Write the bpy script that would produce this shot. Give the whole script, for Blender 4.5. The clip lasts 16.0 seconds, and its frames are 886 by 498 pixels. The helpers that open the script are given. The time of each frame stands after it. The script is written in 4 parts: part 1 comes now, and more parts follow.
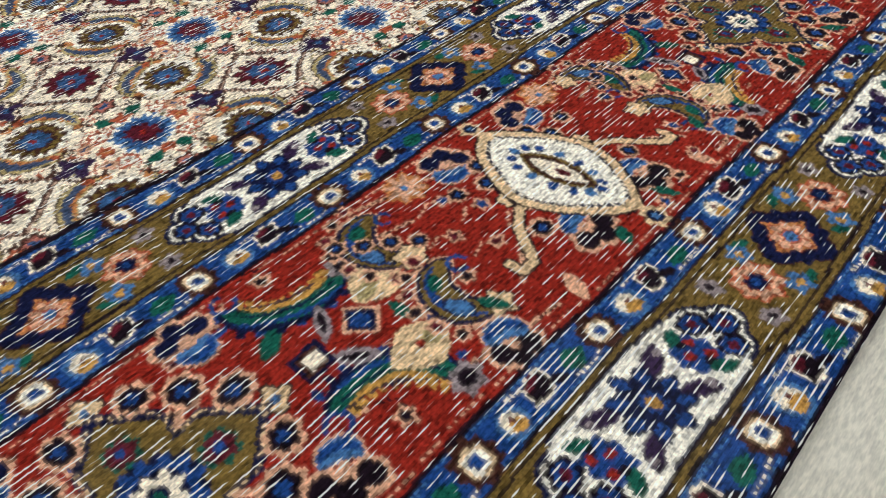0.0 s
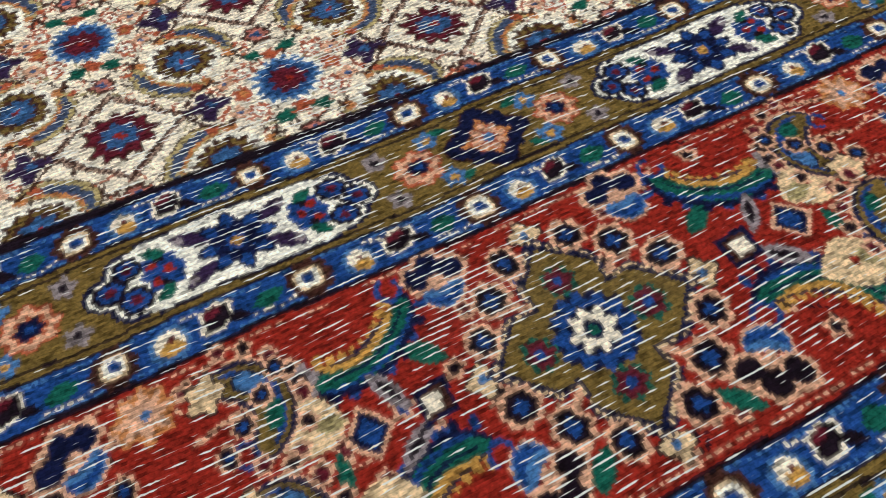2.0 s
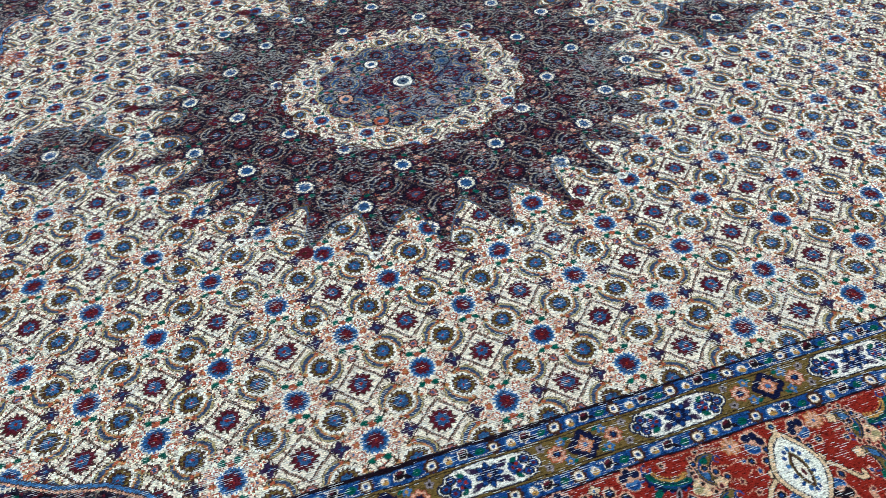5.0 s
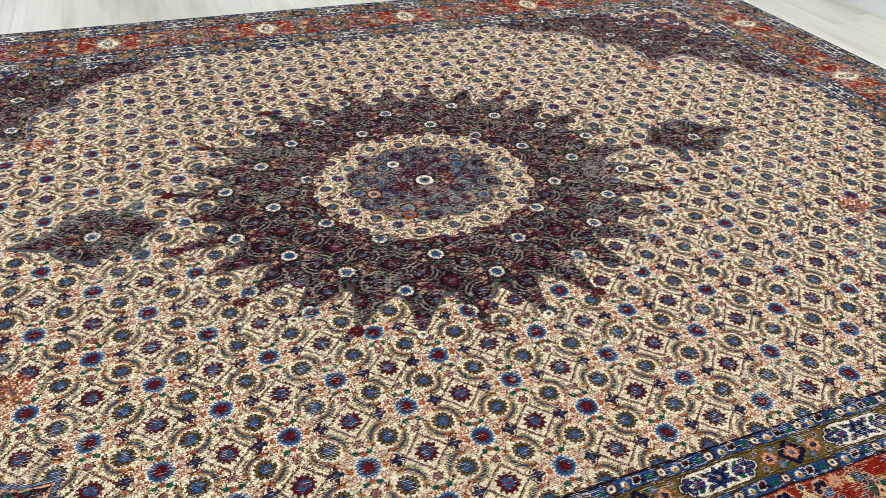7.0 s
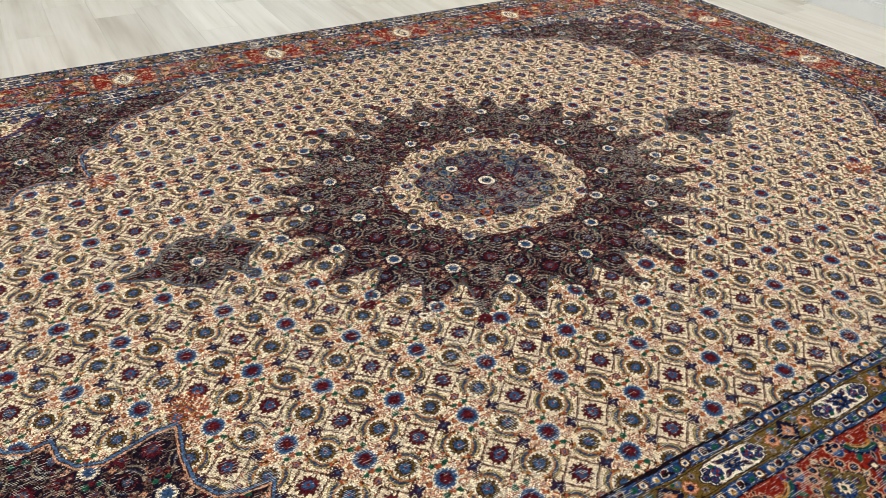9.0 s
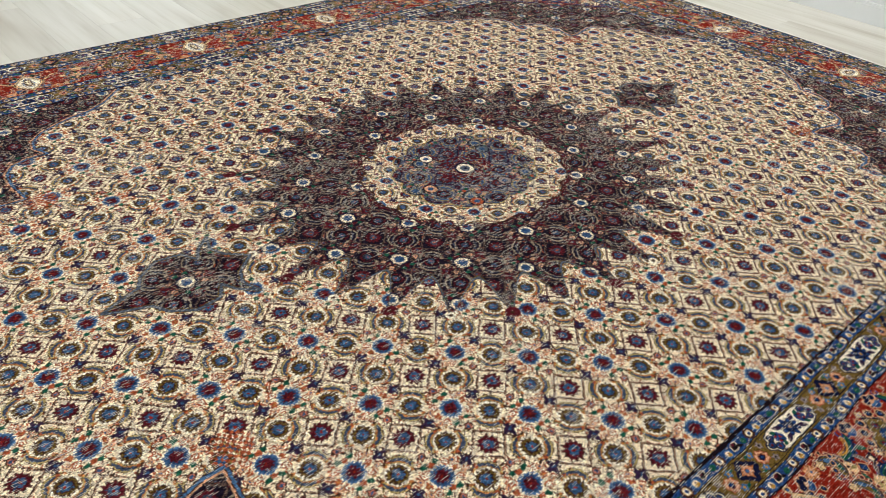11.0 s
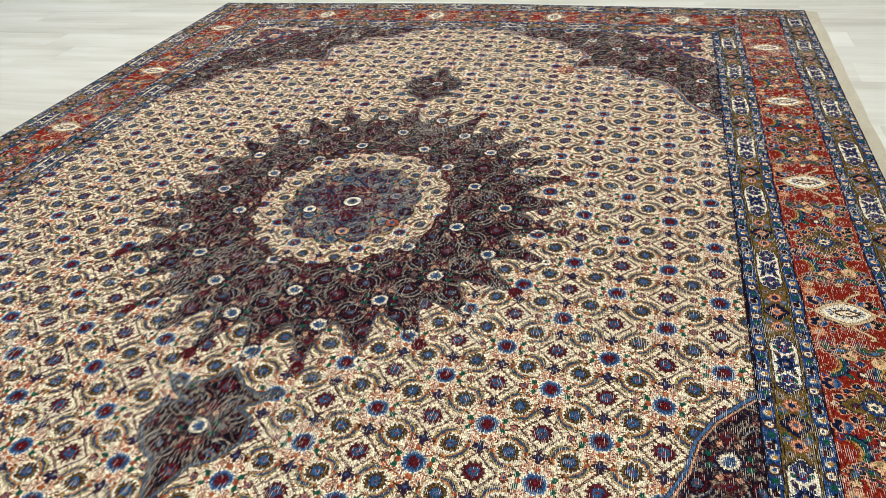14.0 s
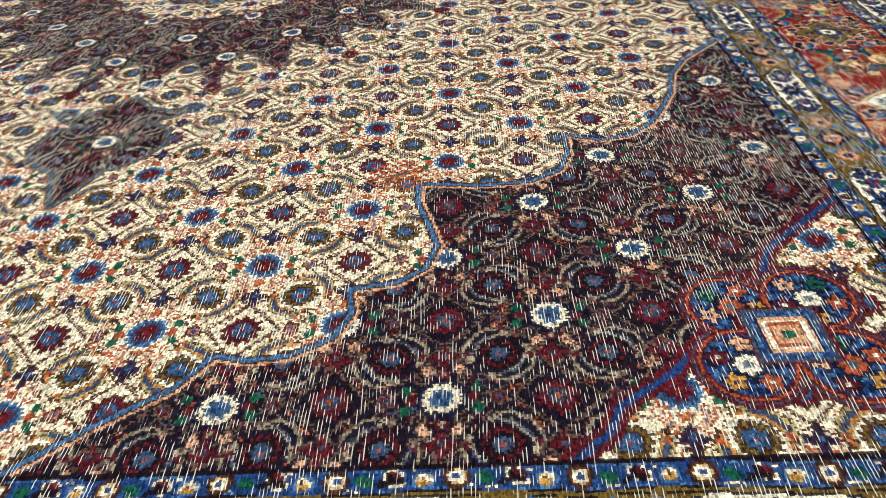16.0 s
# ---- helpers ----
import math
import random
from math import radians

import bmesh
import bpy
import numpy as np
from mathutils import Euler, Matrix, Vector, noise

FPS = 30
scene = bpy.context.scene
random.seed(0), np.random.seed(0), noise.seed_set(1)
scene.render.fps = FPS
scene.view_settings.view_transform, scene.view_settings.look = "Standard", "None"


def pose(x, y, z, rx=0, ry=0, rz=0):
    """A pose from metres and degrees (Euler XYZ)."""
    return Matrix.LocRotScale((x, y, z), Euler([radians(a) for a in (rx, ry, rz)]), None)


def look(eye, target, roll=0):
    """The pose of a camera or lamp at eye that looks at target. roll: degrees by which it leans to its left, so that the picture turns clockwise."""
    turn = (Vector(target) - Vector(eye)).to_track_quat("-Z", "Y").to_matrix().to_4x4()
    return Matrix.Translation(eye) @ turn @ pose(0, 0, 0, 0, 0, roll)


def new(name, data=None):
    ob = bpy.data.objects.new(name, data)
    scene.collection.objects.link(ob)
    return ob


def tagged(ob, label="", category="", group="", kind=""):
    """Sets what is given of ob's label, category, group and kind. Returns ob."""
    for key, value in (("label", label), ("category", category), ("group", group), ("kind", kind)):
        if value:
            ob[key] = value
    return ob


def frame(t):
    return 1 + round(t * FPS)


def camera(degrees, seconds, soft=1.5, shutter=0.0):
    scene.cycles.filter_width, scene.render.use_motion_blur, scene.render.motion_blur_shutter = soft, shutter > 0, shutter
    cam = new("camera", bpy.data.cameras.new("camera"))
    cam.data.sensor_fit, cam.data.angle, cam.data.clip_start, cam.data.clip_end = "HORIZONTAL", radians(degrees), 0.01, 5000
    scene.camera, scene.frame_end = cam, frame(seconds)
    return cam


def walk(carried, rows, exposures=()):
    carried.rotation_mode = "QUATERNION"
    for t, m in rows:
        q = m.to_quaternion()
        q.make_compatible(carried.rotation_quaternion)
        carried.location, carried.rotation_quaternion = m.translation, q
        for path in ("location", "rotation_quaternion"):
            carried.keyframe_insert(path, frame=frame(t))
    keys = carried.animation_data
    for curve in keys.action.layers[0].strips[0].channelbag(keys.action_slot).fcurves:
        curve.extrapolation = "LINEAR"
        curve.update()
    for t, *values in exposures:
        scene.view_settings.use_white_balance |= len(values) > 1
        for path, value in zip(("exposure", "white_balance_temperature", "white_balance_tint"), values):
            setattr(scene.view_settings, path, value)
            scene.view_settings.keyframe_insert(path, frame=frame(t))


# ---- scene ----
cam = camera(62.6, 16.0, soft=0.75)
PATH = [
    (0, (-0.057, -1.526, 0.317), (1.006, -0.549, -1.067), -1.8),
    (0.5, (-0.084, -1.517, 0.302), (0.819, -0.477, -1.148), -2.5),
    (1, (-0.116, -1.502, 0.298), (0.632, -0.412, -1.203), -3.0),
    (1.5, (-0.148, -1.481, 0.303), (0.451, -0.367, -1.246), -3.7),
    (2, (-0.171, -1.452, 0.326), (0.328, -0.353, -1.269), -3.9),
    (2.5, (-0.183, -1.426, 0.429), (0.266, -0.347, -1.194), -3.9),
    (3, (-0.202, -1.432, 0.622), (0.228, -0.366, -1.015), -3.7),
    (3.5, (-0.202, -1.484, 0.827), (0.204, -0.393, -0.8), -4.0),
    (4, (-0.23, -1.533, 0.96), (0.121, -0.366, -0.625), -4.7),
    (4.2, (-0.243, -1.561, 0.991), (0.05, -0.328, -0.557), -6.0),
    (6.3, (-0.561, -1.824, 1.14), (-0.021, -0.377, -0.131), 2.0),
    (6.5, (-0.571, -1.808, 1.139), (-0.006, -0.348, -0.107), 2.3),
    (7, (-0.65, -1.742, 1.137), (-0.039, -0.262, -0.061), 2.6),
    (7.5, (-0.769, -1.673, 1.137), (-0.125, -0.186, -0.036), 2.5),
    (8, (-0.9, -1.649, 1.13), (-0.213, -0.173, -0.031), 2.0),
    (8.5, (-1.042, -1.671, 1.156), (-0.288, -0.224, -0.001), 1.7),
    (9, (-1.15, -1.672, 1.164), (-0.316, -0.271, 0.006), 1.6),
    (9.2, (-1.175, -1.658, 1.163), (-0.311, -0.28, 0.0), 1.6),
    (11.3, (-1.447, -1.351, 1.129), (-0.308, -0.214, -0.059), 3.6),
    (11.5, (-1.485, -1.321, 1.136), (-0.328, -0.208, -0.057), 3.3),
    (12, (-1.544, -1.238, 1.124), (-0.345, -0.182, -0.079), 2.4),
    (12.5, (-1.606, -1.093, 1.118), (-0.369, -0.093, -0.094), 0.9),
    (13, (-1.654, -0.963, 1.109), (-0.339, -0.055, -0.094), -1.0),
    (13.5, (-1.709, -0.877, 1.1), (-0.263, -0.139, -0.069), -2.9),
    (14, (-1.774, -0.829, 1.099), (-0.188, -0.334, -0.015), -4.7),
    (14.5, (-1.874, -0.808, 1.04), (-0.236, -0.509, -0.069), -4.8),
    (15, (-1.961, -0.728, 0.942), (-0.333, -0.536, -0.204), -4.9),
    (15.5, (-1.987, -0.657, 0.751), (-0.371, -0.548, -0.423), -4.1),
    (16, (-1.992, -0.62, 0.56), (-0.399, -0.53, -0.647), -4.4),
]
EXPOSURES = [(0, -0.08, 6050, 8), (2.5, -0.08, 5980, 7), (3.5, -0.06, 5400, 3), (4.2, -0.04, 5150, 1), (6.4, -0.1, 5480, 1), (7, -0.15, 6620, 7), (7.6, -0.24, 7120, 10), (9.2, -0.24, 7120, 10),
             (11.5, -0.2, 6900, 6), (12.5, -0.09, 6800, 4), (14.5, -0.1, 6750, 6), (16, 0.14, 6720, 4)]
walk(cam, [(t, look(eye, target, roll)) for t, eye, target, roll in PATH], EXPOSURES)

# ---- light ----
FLOOR_Z = -0.011
EAST, WEST, NORTH, SOUTH, CEIL = 2.66, -4.6, 4.4, -4.2, 2.7 + FLOOR_Z
world = bpy.data.worlds.new("sky")
scene.world = world
world.use_nodes = True
sky = world.node_tree.nodes.new("ShaderNodeTexSky")
sky.sky_type, sky.sun_disc, sky.sun_elevation, sky.sun_rotation = "NISHITA", False, radians(35), radians(100)
world.node_tree.links.new(sky.outputs[0], world.node_tree.nodes["Background"].inputs[0])
world.node_tree.nodes["Background"].inputs[1].default_value = 0.12
# Unseen ceiling lamps, added as fill to light the rug from above.
FILL_W = 13.6
FILL_AT = [(x, y) for x in (-2.2, 1.4) for y in (-1.8, 0.3, 2.2)]


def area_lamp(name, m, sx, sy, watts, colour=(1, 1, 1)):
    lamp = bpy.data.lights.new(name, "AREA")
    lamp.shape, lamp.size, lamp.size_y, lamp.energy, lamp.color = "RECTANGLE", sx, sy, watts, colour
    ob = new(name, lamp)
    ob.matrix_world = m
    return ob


for lx, ly in FILL_AT:
    area_lamp("ceiling_lamp", pose(lx, ly, CEIL - 0.05), 0.56, 1.16, FILL_W, (1.0, 0.99, 0.97))
# East fits a floor reflection; the north pair is unseen, added for light.
WINDOWS = [  # wall, centre along it, sill, head, width
    ("east", -2.66, 0.25, 2.15, 0.40),
    ("north", -2.2, 0.5, 2.2, 1.6),
    ("north", 0.6, 0.5, 2.2, 1.6),
]
area_lamp("window_daylight", pose(EAST + 0.02, -2.66, 1.2, 90, 0, 90), 0.36, 1.8, 4.8, (0.86, 0.94, 1.0))
# Fill lamps set in the two added north windows.
for wx in (-2.2, 0.6):
    area_lamp("window_daylight", pose(wx, NORTH + 0.02, 1.35, -90, 0, 0), 1.5, 1.6, 9, (0.86, 0.94, 1.0))


# ---- materials ----
def material(name, rough=0.6, metal=0.0, spec=0.5):
    m = bpy.data.materials.new(name)
    m.use_nodes = True
    b = m.node_tree.nodes["Principled BSDF"]
    b.inputs["Roughness"].default_value, b.inputs["Metallic"].default_value = rough, metal
    b.inputs["Specular IOR Level"].default_value = spec
    return m, m.node_tree.nodes, m.node_tree.links, b


def coords(n, l, scale, kind="Object", add=None):
    c, mp = n.new("ShaderNodeTexCoord"), n.new("ShaderNodeMapping")
    mp.inputs["Scale"].default_value = scale
    src = c.outputs[kind]
    if add is not None:
        v = n.new("ShaderNodeVectorMath")
        l.new(src, v.inputs[0]), l.new(add, v.inputs[1])
        src = v.outputs[0]
    l.new(src, mp.inputs[0])
    return mp.outputs[0]


def noise_tex(n, l, vec, scale, detail=3.0, rough=0.55):
    t = n.new("ShaderNodeTexNoise")
    t.inputs["Scale"].default_value, t.inputs["Detail"].default_value, t.inputs["Roughness"].default_value = scale, detail, rough
    l.new(vec, t.inputs["Vector"])
    return t.outputs["Fac"]


def ramp(n, l, fac, stops):
    r = n.new("ShaderNodeValToRGB")
    e = r.color_ramp.elements
    while len(e) < len(stops):
        e.new(0.5)
    for el, (p, c) in zip(e, stops):
        el.position, el.color = p, (*c, 1) if len(c) == 3 else c
    l.new(fac, r.inputs[0])
    return r.outputs[0]


def mix(n, l, fac, a, b, how="MIX"):
    m = n.new("ShaderNodeMix")
    m.data_type, m.blend_type = "RGBA", how
    for socket, v in ((m.inputs[0], fac), (m.inputs[6], a), (m.inputs[7], b)):
        if isinstance(v, (int, float)):
            socket.default_value = v
        elif isinstance(v, tuple):
            socket.default_value = (*v, 1)
        else:
            l.new(v, socket)
    return m.outputs[2]


def calc(n, l, op, a, b=None, c=None):
    m = n.new("ShaderNodeMath")
    m.operation = op
    for socket, v in zip(m.inputs, (a, b, c)):
        if isinstance(v, (int, float)):
            socket.default_value = v
        elif v is not None:
            l.new(v, socket)
    return m.outputs[0]


def bump(n, l, b, height, strength, distance):
    k = n.new("ShaderNodeBump")
    k.inputs["Strength"].default_value, k.inputs["Distance"].default_value = strength, distance
    l.new(height, k.inputs["Height"])
    l.new(k.outputs[0], b.inputs["Normal"])


def pile_material():
    """Knotted wool in the dyed colours of the knots, with the pale foundation threads showing through where the pile is worn."""
    m, n, l, b = material("wool_pile", 0.9, spec=0.04)
    dye = n.new("ShaderNodeAttribute")
    dye.attribute_name = "dye"
    here = coords(n, l, (1, 1, 1))
    # wear: broad patches, and runs of bare warp lying in rows along the rug
    xyz = n.new("ShaderNodeSeparateXYZ")
    l.new(here, xyz.inputs[0])
    patch = noise_tex(n, l, here, 2.6, 3.0, 0.6)
    patch2 = noise_tex(n, l, here, 13.0, 2.0)
    sway = noise_tex(n, l, here, 7.0, 1.0)
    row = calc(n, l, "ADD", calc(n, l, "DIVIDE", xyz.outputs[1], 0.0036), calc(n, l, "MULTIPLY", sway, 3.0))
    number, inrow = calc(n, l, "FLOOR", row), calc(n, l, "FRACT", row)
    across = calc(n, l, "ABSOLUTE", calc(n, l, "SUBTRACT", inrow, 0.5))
    lane = n.new("ShaderNodeCombineXYZ")
    l.new(calc(n, l, "MULTIPLY", xyz.outputs[0], 62.0), lane.inputs[0]), l.new(calc(n, l, "MULTIPLY", number, 7.31), lane.inputs[1])
    run = noise_tex(n, l, lane.outputs[0], 1.0, 1.5, 0.5)
    rubbed = calc(n, l, "MULTIPLY", calc(n, l, "SUBTRACT", noise_tex(n, l, here, 5.5, 4.0, 0.65), 0.58), 0.9)
    rubbed.node.use_clamp = True
    level = calc(n, l, "ADD", rubbed, calc(n, l, "ADD", calc(n, l, "MULTIPLY", calc(n, l, "SUBTRACT", patch, 0.5), 0.30), calc(n, l, "MULTIPLY", calc(n, l, "SUBTRACT", patch2, 0.5), 0.35)))
    open_ = calc(n, l, "MULTIPLY", calc(n, l, "SUBTRACT", calc(n, l, "ADD", run, level), WEAR), 9.0)
    open_.node.use_clamp = True
    slit = calc(n, l, "SUBTRACT", calc(n, l, "MULTIPLY", open_, 0.175), across)
    fac = calc(n, l, "MULTIPLY", slit, 12.0)
    fac.node.use_clamp = True
    lane2 = n.new("ShaderNodeCombineXYZ")
    row2 = calc(n, l, "FLOOR", calc(n, l, "MULTIPLY", row, 2.0))
    l.new(calc(n, l, "MULTIPLY", xyz.outputs[0], 130.0), lane2.inputs[0]), l.new(calc(n, l, "MULTIPLY", row2, 5.17), lane2.inputs[1])
    hatch = ramp(n, l, noise_tex(n, l, lane2.outputs[0], 1.0, 1.0), [(0.32, (0.45, 0.44, 0.43)), (0.48, (0.98, 0.98, 0.98)), (0.68, (1.36, 1.35, 1.34))])
    grain = noise_tex(n, l, coords(n, l, (520, 640, 1)), 1.0, 1.5)
    # Shade between the knots is put into the colour, following the grain.
    shade = ramp(n, l, grain, [(0.28, (0.70, 0.69, 0.68)), (0.5, (1.0, 1.0, 1.0)), (0.72, (1.22, 1.21, 1.2))])
    # Grooves between rows are darkened in the colour too, as shade lying there.
    row_shade = ramp(n, l, across, [(0.0, (1.08, 1.08, 1.08)), (0.38, (1.0, 1.0, 1.0)), (0.5, (0.74, 0.73, 0.72))])
    wool = mix(n, l, 1.0, mix(n, l, 1.0, dye.outputs["Color"], shade, "MULTIPLY"), row_shade, "MULTIPLY")
    wool = mix(n, l, 1.0, wool, hatch, "MULTIPLY")
    fade = calc(n, l, "MULTIPLY", calc(n, l, "SUBTRACT", patch, 0.60), 0.2)
    fade.node.use_clamp = True
    wool = mix(n, l, fade, wool, (0.55, 0.50, 0.42))
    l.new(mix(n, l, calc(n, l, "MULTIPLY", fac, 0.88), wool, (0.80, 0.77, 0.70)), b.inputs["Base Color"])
    rise = calc(n, l, "SUBTRACT", calc(n, l, "MULTIPLY", grain, 0.8), fac)
    bump(n, l, b, rise, 0.38, 0.0012)
    return m


def weave_material(name, light, dark):
    m, n, l, b = material(name, 0.85, spec=0.2)
    a = noise_tex(n, l, coords(n, l, (160, 620, 100)), 1.0, 1.0)
    c = noise_tex(n, l, coords(n, l, (7, 9, 7)), 1.0, 4.0)
    col = mix(n, l, 1.0, ramp(n, l, c, [(0.3, dark), (0.7, light)]), ramp(n, l, a, [(0.3, (0.78, 0.78, 0.78)), (0.7, (1.1, 1.1, 1.1))]), "MULTIPLY")
    l.new(col, b.inputs["Base Color"])
    bump(n, l, b, a, 0.5, 0.001)
    return m


def plank_material():
    m, n, l, b = material("laminate", 0.3, spec=0.45)
    info = n.new("ShaderNodeObjectInfo")
    shift = n.new("ShaderNodeVectorMath")
    shift.operation = "MULTIPLY"
    cxyz = n.new("ShaderNodeCombineXYZ")
    for k in range(3):
        l.new(info.outputs["Random"], cxyz.inputs[k])
    l.new(cxyz.outputs[0], shift.inputs[0])
    shift.inputs[1].default_value = (13.0, 47.0, 5.0)
    grain = noise_tex(n, l, coords(n, l, (46, 1.7, 1), "Object", shift.outputs[0]), 1.0, 5.0, 0.6)
    broad = noise_tex(n, l, coords(n, l, (9, 1.1, 1), "Object", shift.outputs[0]), 1.0, 3.0, 0.5)
    base = ramp(n, l, broad, [(0.28, (0.60, 0.57, 0.51)), (0.5, (0.75, 0.735, 0.685)), (0.72, (0.83, 0.82, 0.785))])
    lines = ramp(n, l, grain, [(0.30, (0.91, 0.90, 0.87)), (0.5, (1, 1, 1)), (0.72, (1.02, 1.02, 1.02))])
    tone = ramp(n, l, info.outputs["Random"], [(0.0, (0.92, 0.915, 0.90)), (1.0, (1.06, 1.06, 1.055))])
    l.new(mix(n, l, 1.0, mix(n, l, 1.0, base, lines, "MULTIPLY"), tone, "MULTIPLY"), b.inputs["Base Color"])
    l.new(calc(n, l, "MULTIPLY_ADD", grain, 0.06, 0.27), b.inputs["Roughness"])
    bump(n, l, b, grain, 0.03, 0.0004)
    return m


def paint_material(name, colour, rough=0.6):
    m, n, l, b = material(name, rough, spec=0.35)
    a = noise_tex(n, l, coords(n, l, (3, 3, 3)), 1.0, 5.0)
    lo = tuple(v * 0.95 for v in colour)
    l.new(ramp(n, l, a, [(0.3, lo), (0.7, colour)]), b.inputs["Base Color"])
    bump(n, l, b, noise_tex(n, l, coords(n, l, (260, 260, 260)), 1.0, 2.0), 0.06, 0.0008)
    return m


WEAR = 0.518
PILE = pile_material()
COTTON = weave_material("cotton_warp", (0.95, 0.94, 0.91), (0.88, 0.86, 0.81))
KILIM = weave_material("flatwoven_cotton", (0.70, 0.64, 0.52), (0.60, 0.54, 0.43))
BACKING = weave_material("rug_backing", (0.35, 0.26, 0.18), (0.25, 0.18, 0.13))
LAMINATE = plank_material()
JOINT = paint_material("joint", (0.50, 0.46, 0.40), 0.8)
WALL = paint_material("wall_paint", (0.87, 0.91, 0.95), 0.7)
TRIM = paint_material("trim_paint", (0.88, 0.92, 0.96), 0.35)
# Glow for the faces of the added, unseen ceiling panels.
FILL_GLOW, _n, _l, _b = material("fill_diffuser", 0.4)
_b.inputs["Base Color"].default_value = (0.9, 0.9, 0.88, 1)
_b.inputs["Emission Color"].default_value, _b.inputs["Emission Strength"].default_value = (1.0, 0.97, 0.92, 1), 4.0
GLASS, _n, _l, _b = material("window_glass", 0.02)
_b.inputs["Transmission Weight"].default_value, _b.inputs["IOR"].default_value = 1.0, 1.45


# ---- mesh helpers ----
def box(bm, x0, y0, z0, x1, y1, z1, bevel=0.0):
    made = bmesh.ops.create_cube(bm, size=1)["verts"]
    for v in made:
        v.co = Vector(((x0 + x1) / 2 + v.co.x * (x1 - x0), (y0 + y1) / 2 + v.co.y * (y1 - y0), (z0 + z1) / 2 + v.co.z * (z1 - z0)))
    if bevel:
        bmesh.ops.bevel(bm, geom=list({e for v in made for e in v.link_edges}), offset=bevel, segments=2, affect="EDGES", profile=0.5)
    return bm


def part(name, bm, mat, parent=None, label=""):
    me = bpy.data.meshes.new(name)
    bm.to_mesh(me)
    bm.free()
    me.materials.append(mat)
    ob = new(name, me)
    ob.parent = parent
    return tagged(ob, label)


# ---- room ----
def room():
    t = 0.12
    bm = bmesh.new()
    box(bm, WEST - t, SOUTH - t, FLOOR_Z - 0.2, EAST + t, NORTH + t, FLOOR_Z - 0.009)
    floor = part("floor", bm, JOINT, None)
    tagged(floor, "pale whitewashed wood-look laminate plank floor", "floor", kind="structure")
    bm = box(bmesh.new(), WEST - t, SOUTH - t, CEIL, EAST + t, NORTH + t, CEIL + 0.15)
    tagged(part("ceiling", bm, WALL), "plain white painted ceiling", "ceiling", kind="structure")

    def wall(name, axis, at, lo, hi, sign, holes):
        bm = bmesh.new()

        def slab(a0, a1, z0, z1):
            o = sorted((at, at + sign * t))
            if axis == "x":
                box(bm, o[0], a0, z0, o[1], a1, z1)
            else:
                box(bm, a0, o[0], z0, a1, o[1], z1)
        edge = lo
        for c, z0, z1, w in sorted(holes):
            slab(edge, c - w / 2, FLOOR_Z - 0.009, CEIL)
            slab(c - w / 2, c + w / 2, FLOOR_Z - 0.009, z0)
            slab(c - w / 2, c + w / 2, z1, CEIL)
            edge = c + w / 2
        slab(edge, hi, FLOOR_Z - 0.009, CEIL)
        tagged(part(name, bm, WALL), "plain white painted wall", "wall", kind="structure")
        bm = bmesh.new()
        o = sorted((at - sign * 0.014, at - sign * 0.0005))
        for z0, z1, k in ((FLOOR_Z, FLOOR_Z + 0.085, 0.0), (FLOOR_Z + 0.085, FLOOR_Z + 0.1, 0.004)):
            p = (o[0] + (k if sign > 0 else 0), o[1] - (k if sign < 0 else 0))
            if axis == "x":
                box(bm, p[0], lo + 0.02, z0, p[1], hi - 0.02, z1, 0.0015)
            else:
                box(bm, lo + 0.02, p[0], z0, hi - 0.02, p[1], z1, 0.0015)
        tagged(part("baseboard", bm, TRIM), "white painted baseboard along the wall", "baseboard", kind="structure")

    wall("wall_east", "x", EAST, SOUTH, NORTH, 1, [w[1:] for w in WINDOWS if w[0] == "east"])
    wall("wall_west", "x", WEST, SOUTH, NORTH, -1, [])
    wall("wall_north", "y", NORTH, WEST, EAST, 1, [w[1:] for w in WINDOWS if w[0] == "north"])
    wall("wall_south", "y", SOUTH, WEST, EAST, -1, [])
    for i, (side, c, z0, z1, w) in enumerate(WINDOWS):
        rig = new(f"window_{i + 1}")
        tagged(rig, "white framed window with a clear pane, out of view", "window", kind="structure")
        bm = bmesh.new()
        f = 0.045
        for a0, b0, a1, b1 in ((-w / 2, z0, w / 2, z0 + f), (-w / 2, z1 - f, w / 2, z1), (-w / 2, z0 + f, -w / 2 + f, z1 - f), (w / 2 - f, z0 + f, w / 2, z1 - f)):
            box(bm, a0, 0.05, b0, a1, 0.10, b1, 0.003)
        part("window_frame", bm, TRIM, rig)
        pane = part("pane", box(bmesh.new(), -w / 2 + f, 0.072, z0 + f, w / 2 - f, 0.078, z1 - f), GLASS, rig)
        pane.visible_shadow = False
        rig.matrix_world = pose(EAST, c, 0, 0, 0, -90) if side == "east" else pose(c, NORTH, 0)
    # Panels made up to go with the added fill lamps, out of view.
    for lx, ly in FILL_AT:
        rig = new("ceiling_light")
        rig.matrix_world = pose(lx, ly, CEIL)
        tagged(rig, "unseen white ceiling light panel, added to light the room", "ceiling light", "ceiling lights")
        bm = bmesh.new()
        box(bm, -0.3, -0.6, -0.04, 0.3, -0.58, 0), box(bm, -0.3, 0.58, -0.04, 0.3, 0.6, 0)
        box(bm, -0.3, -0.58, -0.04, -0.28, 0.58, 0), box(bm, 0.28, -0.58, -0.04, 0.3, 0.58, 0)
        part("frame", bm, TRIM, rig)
        part("diffuser", box(bmesh.new(), -0.279, -0.579, -0.03, 0.279, 0.579, -0.002), FILL_GLOW, rig)
    return floor


floor = room()


# ---- rug: pattern ----
PAL = {}
DYES = []


def dye(name, r, g, b):
    PAL[name] = len(DYES)
    DYES.append((r, g, b))


